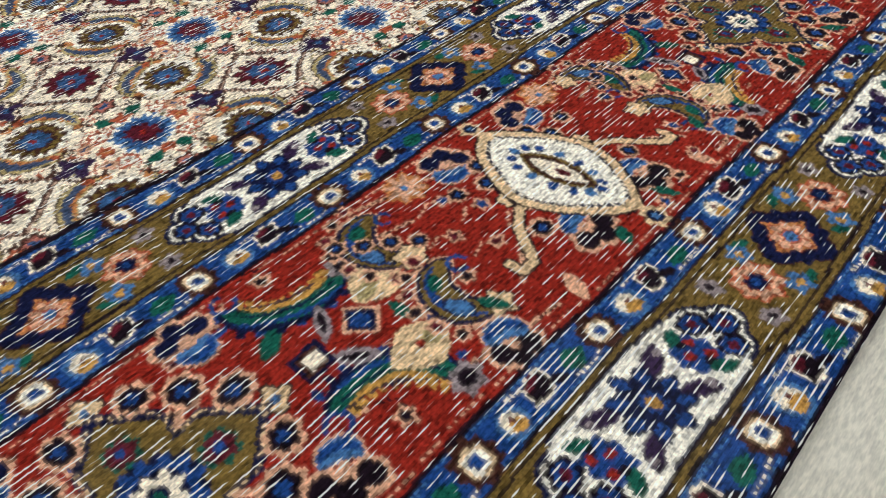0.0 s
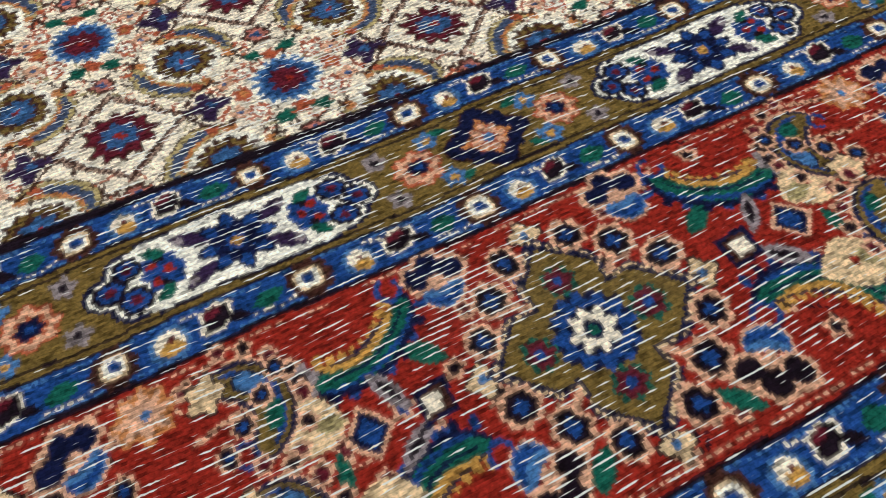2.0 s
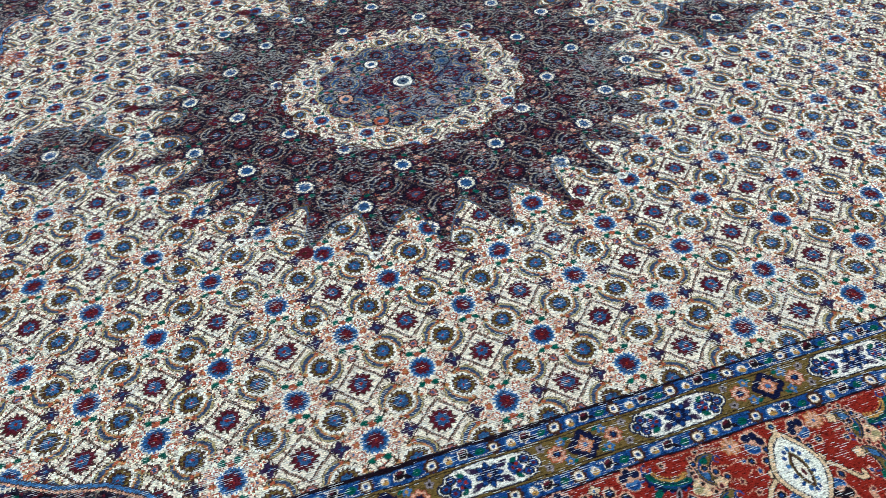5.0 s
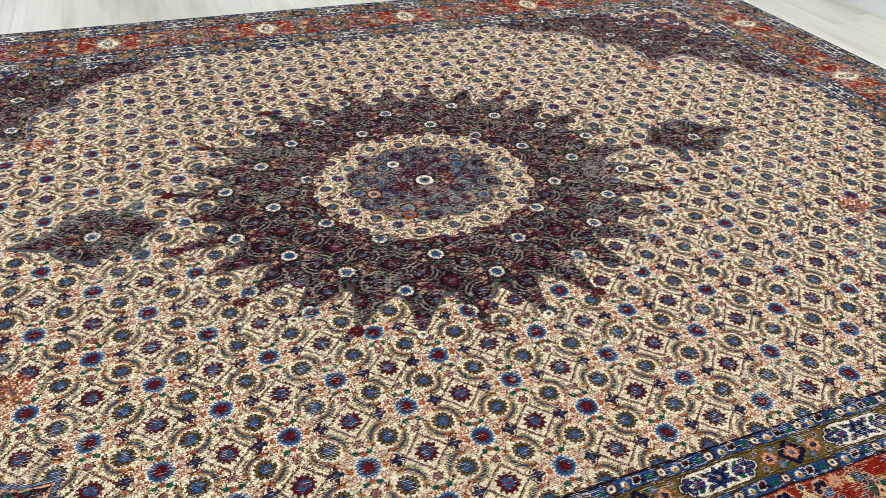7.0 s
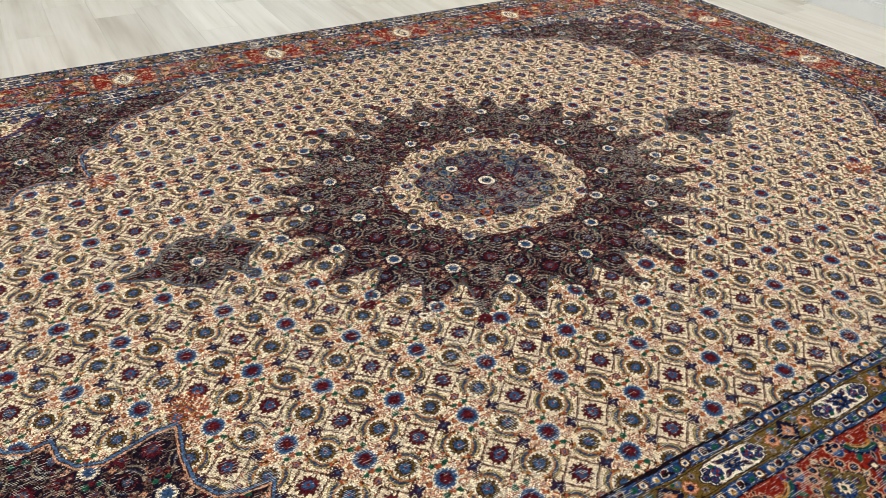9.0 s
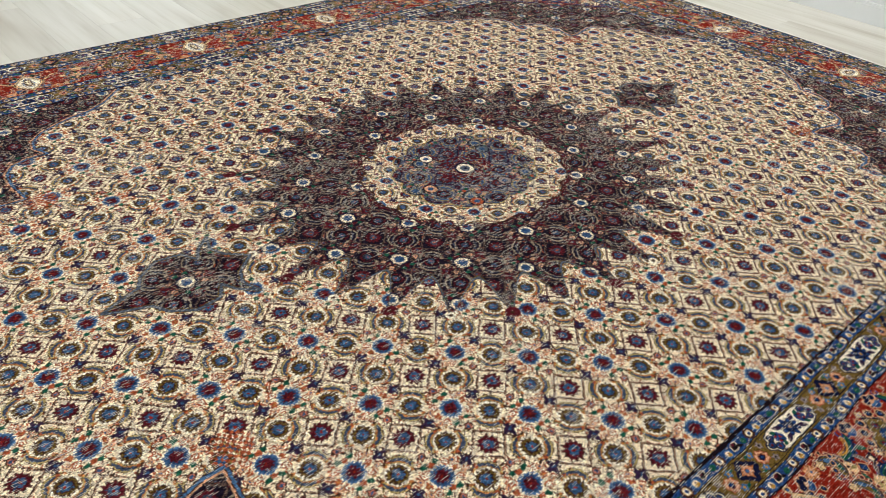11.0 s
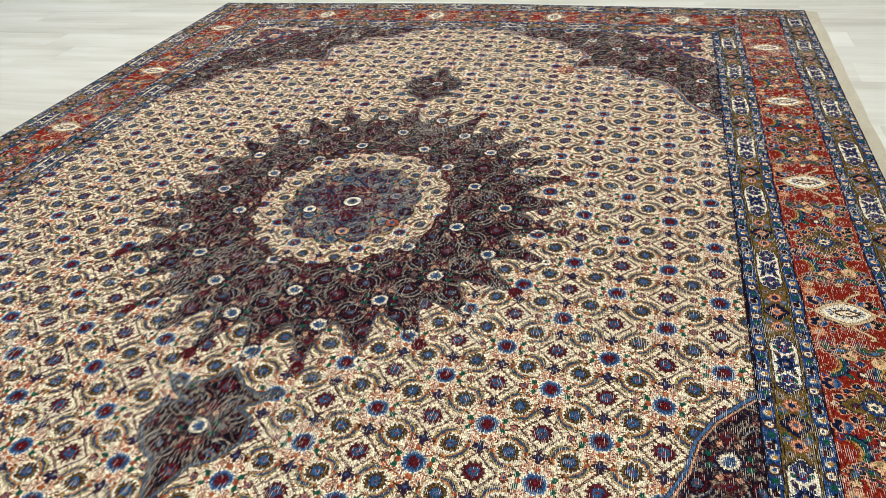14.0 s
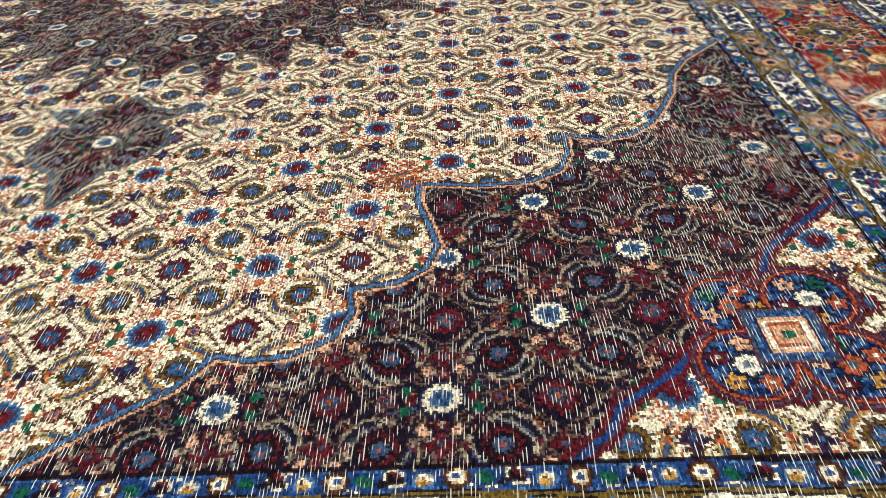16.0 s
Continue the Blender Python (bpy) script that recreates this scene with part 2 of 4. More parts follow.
for row in (
    ("cream", 0.82, 0.70, 0.525), ("ivory", 0.85, 0.78, 0.64), ("red", 0.230, 0.016, 0.009), ("navy", 0.006, 0.008, 0.034),
    ("blue", 0.013, 0.047, 0.175), ("sky", 0.054, 0.140, 0.30), ("apricot", 0.68, 0.47, 0.26), ("dun", 0.31, 0.255, 0.19), ("olive", 0.150, 0.094, 0.022), ("brown", 0.050, 0.017, 0.011),
    ("maroon", 0.090, 0.009, 0.016), ("green", 0.010, 0.085, 0.055), ("orange", 0.46, 0.17, 0.05), ("gold", 0.47, 0.24, 0.05),
    ("salmon", 0.62, 0.33, 0.20), ("grey", 0.24, 0.19, 0.19), ("plum", 0.010, 0.005, 0.009), ("purple", 0.030, 0.014, 0.045), ("rust", 0.36, 0.075, 0.030),
    ("slate", 0.10, 0.13, 0.17), ("sand", 0.32, 0.25, 0.11), ("rose", 0.42, 0.14, 0.10), ("white", 0.80, 0.75, 0.64), ("dusk", 0.011, 0.007, 0.018), ("straw", 0.40, 0.32, 0.17), ("mist", 0.075, 0.085, 0.135), ("taupe", 0.12, 0.075, 0.062), ("denim", 0.030, 0.080, 0.185), ("cobalt", 0.020, 0.058, 0.155), ("khaki", 0.42, 0.315, 0.13), ("tan", 0.42, 0.27, 0.19), ("haze", 0.075, 0.12, 0.20), ("steel", 0.045, 0.065, 0.12),
):
    dye(*row)


class Cartoon:
    """A weaver's cartoon: one repeat of a pattern as an array of dye numbers."""

    def __init__(self, w, h, ground, cell=0.0006, wrap_y=False):
        self.w, self.h, self.cell, self.wrap_y = w, h, cell, wrap_y
        self.nx, self.ny = round(w / cell), round(h / cell)
        xs, ys = (np.arange(self.nx) + 0.5) * w / self.nx, (np.arange(self.ny) + 0.5) * h / self.ny
        if not wrap_y:
            ys = ys - h / 2
        self.x, self.y = np.meshgrid(xs, ys, indexing="ij")
        self.a = np.full((self.nx, self.ny), PAL[ground], np.uint8)

    def at(self, cx, cy, turn=0.0):
        u = (self.x - cx + self.w / 2) % self.w - self.w / 2
        v = self.y - cy
        if self.wrap_y:
            v = (v + self.h / 2) % self.h - self.h / 2
        c, s = math.cos(radians(turn)), math.sin(radians(turn))
        return u * c + v * s, v * c - u * s

    def ell(self, cx, cy, ra, rb, col, turn=0.0):
        u, v = self.at(cx, cy, turn)
        self.a[(u / ra) ** 2 + (v / rb) ** 2 < 1] = PAL[col]

    def flower(self, cx, cy, r, n, deep, col, phase=0.0, squash=1.0):
        u, v = self.at(cx, cy)
        v = v / squash
        self.a[np.hypot(u, v) < r * (1 + deep * np.cos(n * np.arctan2(v, u) + phase))] = PAL[col]

    def ring(self, cx, cy, r0, r1, col, lo=-180, hi=180, turn=0.0):
        u, v = self.at(cx, cy, turn)
        q, a = np.hypot(u, v), np.degrees(np.arctan2(v, u))
        self.a[(q > r0) & (q < r1) & (a >= lo) & (a <= hi)] = PAL[col]

    def moon(self, cx, cy, r, thick, half, col, turn=0.0):
        """A crescent leaf on a circle of radius r, thickest in the middle of its arc."""
        u, v = self.at(cx, cy, turn)
        a = np.degrees(np.arctan2(v, u))
        w = thick / 2 * np.sqrt(np.clip(1 - (a / half) ** 2, 0, 1))
        self.a[(np.abs(np.hypot(u, v) - r) < w) & (np.abs(a) < half)] = PAL[col]

    def diamond(self, cx, cy, ra, rb, col, turn=0.0, p=1.0):
        u, v = self.at(cx, cy, turn)
        self.a[np.abs(u / ra) ** p + np.abs(v / rb) ** p < 1] = PAL[col]

    def outline(self, cx, cy, ra, rb, w, col, dash=0.0, turn=0.0):
        u, v = self.at(cx, cy, turn)
        q = np.abs(u / ra) + np.abs(v / rb)
        k = math.hypot(1 / ra, 1 / rb)
        m = np.abs(q - 1) / k < w / 2
        if dash:
            m &= np.sin((u - v) * 2 * math.pi / dash) > -0.35
        self.a[m] = PAL[col]

    def line(self, pts, w, col, dash=0.0):
        for (x0, y0), (x1, y1) in zip(pts, pts[1:]):
            u, v = self.at((x0 + x1) / 2, (y0 + y1) / 2, math.degrees(math.atan2(y1 - y0, x1 - x0)))
            half = math.hypot(x1 - x0, y1 - y0) / 2
            m = np.hypot(np.maximum(np.abs(u) - half, 0), v) < w / 2
            if dash:
                m &= np.sin(u * 2 * math.pi / dash) > -0.3
            self.a[m] = PAL[col]

    def leaf(self, cx, cy, ra, rb, col, turn=0.0):
        u, v = self.at(cx, cy, turn)
        self.a[np.abs(v) < rb * np.clip(1 - (u / ra) ** 2, 0, 1)] = PAL[col]

    def look_up(self, x, y):
        i = np.floor((x % self.w) / self.w * self.nx).astype(int) % self.nx
        if self.wrap_y:
            j = np.floor((y % self.h) / self.h * self.ny).astype(int) % self.ny
        else:
            j = np.clip(np.floor((y + self.h / 2) / self.h * self.ny).astype(int), 0, self.ny - 1)
        return self.a[i, j]


FX, FY = 0.2347, 0.2288          # one repeat of the all-over fish pattern
FIELD_X0, FIELD_Y0 = 0.139, -1.04


def field_cartoon(k):
    """The all-over pattern: round blossoms, ringed rosettes, lozenges and crescent leaves. k: dyes by role."""
    c = Cartoon(FX, FY, k["ground"], wrap_y=True)
    a, b = FX / 2, FY / 2
    pen = random.Random(11)
    for i in range(300):  # fine scrolls and stray knots between the motifs
        x, y, g = pen.random() * FX, pen.random() * FY, pen.random() * 6.3
        r = 0.003 + 0.005 * pen.random()
        c.line([(x, y), (x + r * math.cos(g), y + r * math.sin(g)), (x + 1.7 * r * math.cos(g + 0.8), y + 1.7 * r * math.sin(g + 0.8))], 0.0017, k["fill"][i % 6])
    for ox, oy in ((0, 0), (a, b)):
        lx, ly = ox + a, oy                      # the lozenge of this half
        # lozenge: beaded outline, toothed heart on the pale ground
        c.diamond(lx, ly, 0.047, 0.046, k["pale"])
        c.outline(lx, ly, 0.0440, 0.0430, 0.0050, k["bead"])
        c.outline(lx, ly, 0.0440, 0.0430, 0.0056, k["stem"], 0.0058)
        c.diamond(lx, ly, 0.0385, 0.0375, k["loz"])
        c.flower(lx, ly, 0.0225, 12, 0.15, k["ring"])
        c.flower(lx, ly, 0.0200, 12, 0.16, k["heart"])
        c.flower(lx, ly, k["eyesize"], 8, 0.14, k["eye"])
        c.ell(lx, ly, 0.0036, 0.0036, k["dot"])
        for sx, sy in ((1, 1), (1, -1), (-1, 1), (-1, -1)):
            # ringed rosette
            rx, ry = ox + sx * a / 2, oy + sy * b / 2
            c.ell(rx, ry, 0.0262, 0.0252, k["halo"])
            c.flower(rx, ry, 0.0216, 15, 0.10, k["ring"])
            c.flower(rx, ry, 0.0186, 15, 0.10, k["ring2"], 1.5)
            c.flower(rx, ry, 0.0150, 10, 0.10, k["ring"])
            c.flower(rx, ry, k["eyesize"], 8, 0.14, k["eye"])
            c.flower(rx, ry, 0.0056, 4, 0.25, k["glint"])
            c.ell(rx, ry, 0.0026, 0.0026, k["dot"])
        for sx, sy in ((1, 1), (1, -1), (-1, 1), (-1, -1)):
            # crescent leaves between rosette and lozenge
            rx, ry = lx + sx * a / 2, ly + sy * b / 2
            turn = math.degrees(math.atan2(-sy, -sx))
            c.moon(rx, ry, 0.0332, 0.0176, 61, k["stem"], turn)
            c.moon(rx, ry, 0.0330, 0.0158, 59, k["leaf_edge"], turn)
            c.moon(rx, ry, 0.0336, 0.0076, 50, k["leaf"], turn)
            c.moon(rx, ry, 0.0288, 0.0030, 46, k["leaf_in"], turn)
            for e in (-1, 1):
                q = radians(turn + e * 60)
                c.ell(rx + 0.031 * math.cos(q), ry + 0.031 * math.sin(q), 0.0040, 0.0040, k["bud"])
                c.line([(rx + 0.034 * math.cos(q), ry + 0.034 * math.sin(q)), (rx + 0.040 * math.cos(q + e * 0.12), ry + 0.042 * math.sin(q + e * 0.16))], 0.0032, k["stem"])
        # small flowers round the blossom
        for sy in (1, -1):
            c.line([(ox - 0.006, oy + sy * 0.030), (ox - 0.013, oy + sy * 0.044), (ox, oy + sy * 0.052)], 0.0016, k["stem"])
            c.line([(ox + 0.006, oy + sy * 0.030), (ox + 0.013, oy + sy * 0.044), (ox, oy + sy * 0.052)], 0.0016, k["stem"])
            for sx in (1, -1):
                c.leaf(ox + sx * 0.0125, oy + sy * 0.0355, 0.0085, 0.0058, k["green"], sx * sy * 25)
                c.ell(ox + sx * 0.0165, oy + sy * 0.0335, 0.0030, 0.0030, k["green"])
            c.flower(ox, oy + sy * 0.0305, 0.0068, 5, 0.2, k["red"])
            c.flower(ox, oy + sy * b / 2, 0.0098, 6, 0.14, k["stem"])
            c.flower(ox, oy + sy * b / 2, 0.0068, 6, 0.14, k["bud2"])
            c.ell(ox, oy + sy * b / 2, 0.0034, 0.0034, k["eye"])
        for sx in (1, -1):
            c.flower(ox + sx * 0.0325, oy, 0.0072, 5, 0.2, k["red"])
            c.flower(ox + sx * 0.0325, oy, 0.0030, 5, 0.2, k["bud"])
            px = ox + sx * a / 2
            for sy in (1, -1):
                c.line([(px + sx * 0.016, oy + sy * 0.003), (px + sx * 0.004, oy + sy * 0.018), (px - sx * 0.010, oy + sy * 0.026)], 0.0022, k["stem"])
                c.line([(px - sx * 0.004, oy + sy * 0.015), (px - sx * 0.014, oy + sy * 0.010)], 0.0018, k["scroll"])
                c.flower(px + sx * 0.002, oy + sy * 0.024, 0.0042, 5, 0.2, k["red"])
            c.flower(px, oy, 0.0125, 4, 0.32, k["knot"], 0.0)
            c.ell(px + 0.002, oy, 0.0036, 0.0036, k["eye"])
            for sy in (1, -1):
                fx, fy = ox + sx * 0.0265, oy + sy * 0.0215
                c.flower(fx, fy, 0.0080, 6, 0.16, k["scroll"])
                c.flower(fx, fy, 0.0054, 6, 0.16, k["pale"])
                c.ell(fx, fy, 0.0022, 0.0022, k["scroll"])
                gx, gy = ox + sx * 0.0395, oy + sy * 0.0165
                c.flower(gx, gy, 0.0064, 4, 0.2, k["bud3"], 0.8)
                c.ell(gx, gy, 0.0022, 0.0022, k["eye"])
                c.line([(gx, gy + sy * 0.005), (ox + sx * 0.034, oy + sy * 0.031)], 0.0014, k["scroll"])
                c.line([(ox + sx * 0.021, oy + sy * 0.030), (ox + sx * 0.029, oy + sy * 0.034)], 0.0018, k["red"])
                c.line([(ox + sx * 0.046, oy + sy * 0.006), (ox + sx * 0.052, oy + sy * 0.018)], 0.0022, k["scroll"])
                c.line([(ox + sx * 0.070, oy + sy * 0.003), (ox + sx * 0.066, oy + sy * 0.014), (ox + sx * 0.058, oy + sy * 0.021)], 0.0020, k["stem"])
                c.line([(ox + sx * 0.018, oy + sy * 0.049), (ox + sx * 0.027, oy + sy * 0.045), (ox + sx * 0.031, oy + sy * 0.037)], 0.0022, k["stem"])
                c.ell(ox + sx * 0.020, oy + sy * 0.055, 0.0034, 0.0030, k["red"])
                c.line([(ox + sx * 0.008, oy + sy * 0.060), (ox + sx * 0.020, oy + sy * 0.068)], 0.0016, k["stem"])
        # the blossom
        c.flower(ox, oy, 0.0260, 14, 0.05, k["halo2"])
        c.flower(ox, oy, 0.0232 * k["size"], 19, 0.10, k["blossom"])
        c.flower(ox, oy, 0.0185 * k["size"], 15, 0.10, k["blossom2"], 2.0)
        c.flower(ox, oy, 0.0132, 9, 0.16, k["centre"])
        c.ell(ox, oy, 0.0030, 0.0030, k["spot"])
    return c


LIGHT = dict(ground="cream", pale="ivory", stem="brown", bead="tan", loz="cream", heart="maroon", ring="brown", ring2="olive", eye="denim", glint="sky", dot="red", halo="ivory",
             leaf_edge="khaki", leaf="steel", leaf_in="orange", bud="orange", bud2="rose", bud3="salmon", green="green", red="rust", knot="purple", eyesize=0.0116,
             scroll="rust", halo2="ivory", blossom="sky", blossom2="cobalt", centre="maroon", spot="red", fill=("rust", "rust", "brown", "sand", "rust", "brown"), size=1.0)
DARK = dict(ground="dusk", pale="plum", stem="taupe", bead="plum", loz="dusk", heart="maroon", ring="plum", ring2="maroon", eye="steel", glint="denim", dot="rust", halo="dusk", eyesize=0.0100,
            leaf_edge="dun", leaf="dusk", leaf_in="steel", bud="dun", bud2="maroon", bud3="salmon", green="green", red="maroon", knot="maroon",
            scroll="taupe", halo2="navy", blossom="cream", blossom2="ivory", centre="denim", spot="blue", fill=("taupe", "rust", "dun", "maroon", "mist", "rust"), size=0.86)
DISC = dict(DARK, ground="mist", pale="dusk", loz="steel", halo="steel", leaf_edge="sand", halo2="dusk", red="rust", scroll="straw", stem="navy", bead="maroon", bud3="salmon", knot="maroon", blossom="slate", blossom2="straw", leaf="denim",
            fill=("rust", "straw", "slate", "maroon", "salmon", "denim"))

STAR_X = [(-1.5, -0.914), (-1.0, -0.611), (-0.5, -0.319), (0.0, -0.028), (0.5, 0.302), (1.0, 0.588), (1.5, 0.896), (2.0, 1.200), (2.5, 1.490)]


def main_cartoon():
    """The red border: an eight-pointed star at 0, a pale lobed lozenge at half a repeat, with feathers, paisleys and blossoms between."""
    w, h = 0.630, 0.170
    c = Cartoon(w, h, "red")

    def small(x, y, r=0.0115):
        c.flower(x, y, r, 8, 0.09, "salmon")
        c.flower(x, y, r * 0.74, 6, 0.08, "plum")
        c.flower(x, y, r * 0.34, 4, 0.2, "blue")

    def trefoil(x, y, turn, r=0.011):
        spread = [(x + r * 1.15 * math.cos(radians(turn + q)), y + r * 1.15 * math.sin(radians(turn + q))) for q in (-60, 0, 60)]
        for px, py in spread:
            c.flower(px, py, 0.0102, 6, 0.1, "salmon")
        c.moon(x, y, 0.0105, 0.0170, 80, "salmon", turn + 180)
        for px, py in spread:
            c.ell(px, py, 0.0072, 0.0072, "plum" if y < 0 else "navy")
        c.moon(x, y, 0.0105, 0.0140, 76, "sky", turn + 180)
        c.moon(x, y, 0.0128, 0.0055, 62, "blue", turn + 180)
        c.ell(x, y, 0.0036, 0.0036, "salmon")

    def feather(x, y, turn, flip):
        """A long, slightly bowed leaf: navy back with teeth, green body, ragged gold belly, a grey bud at its foot and a curl at its tip."""
        r = 0.046
        x, y = x - 0.022 * math.cos(radians(turn)), y - 0.022 * math.sin(radians(turn))
        for k in range(9):
            g = radians(turn - 44 + 11 * k)
            c.ell(x + (r + 0.0105) * math.cos(g), y + (r + 0.0105) * math.sin(g), 0.0040, 0.0028, "navy" if k % 2 else "blue", math.degrees(g))
            c.ell(x + (r - 0.0095) * math.cos(g), y + (r - 0.0095) * math.sin(g), 0.0048, 0.0026, "gold", math.degrees(g) + 25)
        for q, t, half, col in ((r, 0.0225, 53, "navy"), (r - 0.0005, 0.0150, 50, "green"), (r - 0.0066, 0.0046, 42, "gold"), (r + 0.0045, 0.0036, 40, "blue"), (r - 0.0015, 0.0020, 42, "navy")):
            c.moon(x, y, q, t, half, col, turn)
        g = radians(turn + flip * 55)
        c.flower(x + r * math.cos(g), y + r * math.sin(g), 0.0095, 6, 0.15, "grey")
        c.ell(x + r * math.cos(g), y + r * math.sin(g), 0.0052, 0.0052, "plum")
        g = radians(turn - flip * 56)
        c.ring(x + (r - 0.007) * math.cos(g), y + (r - 0.007) * math.sin(g), 0.0055, 0.0085, "blue", -180, 110, turn)

    def paisley(x, y, turn):
        """A curled leaf: navy rim, olive body, blue heart and green eye, a chain of small buds along its back."""
        c.moon(x, y, 0.0225, 0.027, 95, "salmon", turn)
        c.moon(x, y, 0.0225, 0.0245, 92, "navy", turn)
        c.moon(x, y, 0.0225, 0.0185, 87, "olive", turn)
        c.moon(x, y, 0.0262, 0.0050, 70, "blue", turn)
        for at, size, col in ((30, 0.0080, "navy"), (30, 0.0066, "sky"), (-34, 0.0058, "green")):
            g = radians(turn + at)
            c.ell(x + 0.0222 * math.cos(g), y + 0.0222 * math.sin(g), size * 1.3, size * 0.8, col, turn + at + 90)
        for k in range(7):
            g = radians(turn - 66 + 22 * k)
            px, py = x + 0.0395 * math.cos(g), y + 0.0395 * math.sin(g)
            c.flower(px, py, 0.0056, 5, 0.15, "salmon"), c.ell(px, py, 0.0034, 0.0034, "plum" if k % 2 else "maroon")
        g = radians(turn + 92)
        c.flower(x + 0.0225 * math.cos(g), y + 0.0225 * math.sin(g), 0.0100, 5, 0.2, "plum")
        c.flower(x + 0.0225 * math.cos(g), y + 0.0225 * math.sin(g), 0.0086, 5, 0.2, "apricot")
        g = radians(turn - 98)
        c.ring(x + 0.018 * math.cos(g), y + 0.018 * math.sin(g), 0.0045, 0.0070, "blue", -180, 120, turn)

    def tulip(x, y, turn):
        c.leaf(x, y, 0.021, 0.0155, "apricot", turn)
        c.ell(x + 0.004 * math.cos(radians(turn)), y + 0.004 * math.sin(radians(turn)), 0.0115, 0.0115, "apricot")
        g = radians(turn + 180)
        c.leaf(x + 0.010 * math.cos(g), y + 0.010 * math.sin(g), 0.009, 0.005, "sand", turn)
        c.ell(x, y, 0.0026, 0.0026, "red")

    # guard lines of the border
    for sy in (1, -1):
        c.line([(0, sy * 0.0842), (w * 0.5, sy * 0.0842)], 0.0016, "plum"), c.line([(w * 0.5, sy * 0.0842), (w, sy * 0.0842)], 0.0016, "plum")
        c.line([(0, sy * 0.0795), (w * 0.5, sy * 0.0795)], 0.0016, "salmon", 0.005), c.line([(w * 0.5, sy * 0.0795), (w, sy * 0.0795)], 0.0016, "salmon", 0.005)
    # thin vines and buds that fill the ground
    for k in range(46):
        x, y = (k * 0.381966 % 1) * w, ((k * 0.754877 % 1) - 0.5) * 0.150
        g = k * 2.4
        c.line([(x, y), (x + 0.012 * math.cos(g), y + 0.009 * math.sin(g)), (x + 0.020 * math.cos(g + 0.7), y + 0.014 * math.sin(g + 0.7))], 0.0020, "salmon" if k % 3 else "plum", 0.0045)
        c.flower(x, y, 0.0058, 5, 0.2, "salmon"), c.flower(x, y, 0.0034, 5, 0.2, ("plum", "blue", "maroon")[k % 3])
    # small stems
    for sx in (1, -1):
        for x0, y0, x1, y1 in ((0.20, 0.075, 0.26, 0.058), (0.135, -0.062, 0.215, -0.072), (0.215, -0.045, 0.245, -0.020), (0.16, 0.050, 0.215, 0.040)):
            c.line([(sx * x0, y0), (sx * x1, y1)], 0.0030, "salmon")
            c.line([(sx * x0, y0), (sx * x1, y1)], 0.0012, "brown", 0.004)
    # star
    big = [(0.0, 0.066), (0.066, 0.0), (0.0, -0.066), (-0.066, 0.0)]
    for x, y in big:
        c.flower(x * 1.03, y * 1.03, 0.0092, 4, 0.22, "plum")
        c.flower(x * 1.03, y * 1.03, 0.0076, 4, 0.22, "apricot")
        c.ell(x * 1.03, y * 1.03, 0.0026, 0.0026, "sky")
    u, v = c.at(0, 0)
    q = np.abs(u) + np.abs(v) + 0.0170 * np.clip(1 - np.abs(np.abs(u) - np.abs(v)) / 0.0125, 0, 1)
    for lim, col in ((0.0665, "navy"), (0.0645, "apricot"), (0.0610, "navy"), (0.0578, "olive")):
        c.a[q < lim] = PAL[col]
    bead = (np.abs(q - 0.0628) < 0.0021) & (np.sin(np.arctan2(v, u) * 96) < -0.1)
    c.a[bead] = PAL["navy"]
    c.flower(0, 0, 0.0225, 12, 0.09, "navy")
    c.flower(0, 0, 0.0215, 12, 0.14, "blue", 2.0)
    c.flower(0, 0, 0.0150, 12, 0.05, "navy")
    c.flower(0, 0, 0.0125, 8, 0.20, "cream")
    c.ell(0, 0, 0.0062, 0.0062, "navy"), c.ell(0, 0, 0.0032, 0.0032, "green")
    for x, y in ((0, 0.033), (0.033, 0), (0, -0.033), (-0.033, 0)):
        c.flower(x, y, 0.0098, 8, 0.12, "green"), c.flower(x, y, 0.0078, 6, 0.14, "maroon"), c.ell(x, y, 0.0032, 0.0032, "blue")
    for sx in (1, -1):
        for sy in (1, -1):
            for x, y in ((0.021, 0.057), (0.041, 0.040), (0.058, 0.020)):
                small(sx * x, sy * y)
            c.line([(sx * 0.026, sy * 0.026), (sx * 0.034, sy * 0.034)], 0.0045, "salmon")
    # between star and lozenge
    for sx in (1, -1):
        trefoil(sx * 0.062, 0.064, 90 if sx > 0 else 90)
        trefoil(sx * 0.066, -0.054, 240 if sx > 0 else 300, 0.012)
        c.leaf(sx * 0.090, 0.028, 0.014, 0.0058, "green", sx * 35)
        c.leaf(sx * 0.040, -0.064, 0.013, 0.0058, "green", sx * -50)
        feather(sx * 0.122, 0.060, 250 if sx > 0 else 290, sx)
        feather(sx * 0.108, -0.052, 60 if sx > 0 else 120, -sx)
        c.leaf(sx * 0.117, 0.018, 0.015, 0.0052, "grey", sx * 60), c.leaf(sx * 0.117, 0.018, 0.009, 0.0022, "plum", sx * 60)
        c.leaf(sx * 0.114, -0.013, 0.015, 0.0052, "grey", sx * -40), c.leaf(sx * 0.114, -0.013, 0.009, 0.0022, "plum", sx * -40)
        c.diamond(sx * 0.096, 0.002, 0.016, 0.014, "navy", 45), c.diamond(sx * 0.096, 0.002, 0.012, 0.010, "brown", 45), c.diamond(sx * 0.098, 0.002, 0.008, 0.007, "cream", 45)
        c.diamond(sx * 0.133, 0.003, 0.0145, 0.0145, "salmon"), c.diamond(sx * 0.133, 0.003, 0.0115, 0.0115, "navy"), c.diamond(sx * 0.133, 0.003, 0.0075, 0.0075, "blue")
        tulip(sx * 0.160, 0.020, 20 if sx > 0 else 160)
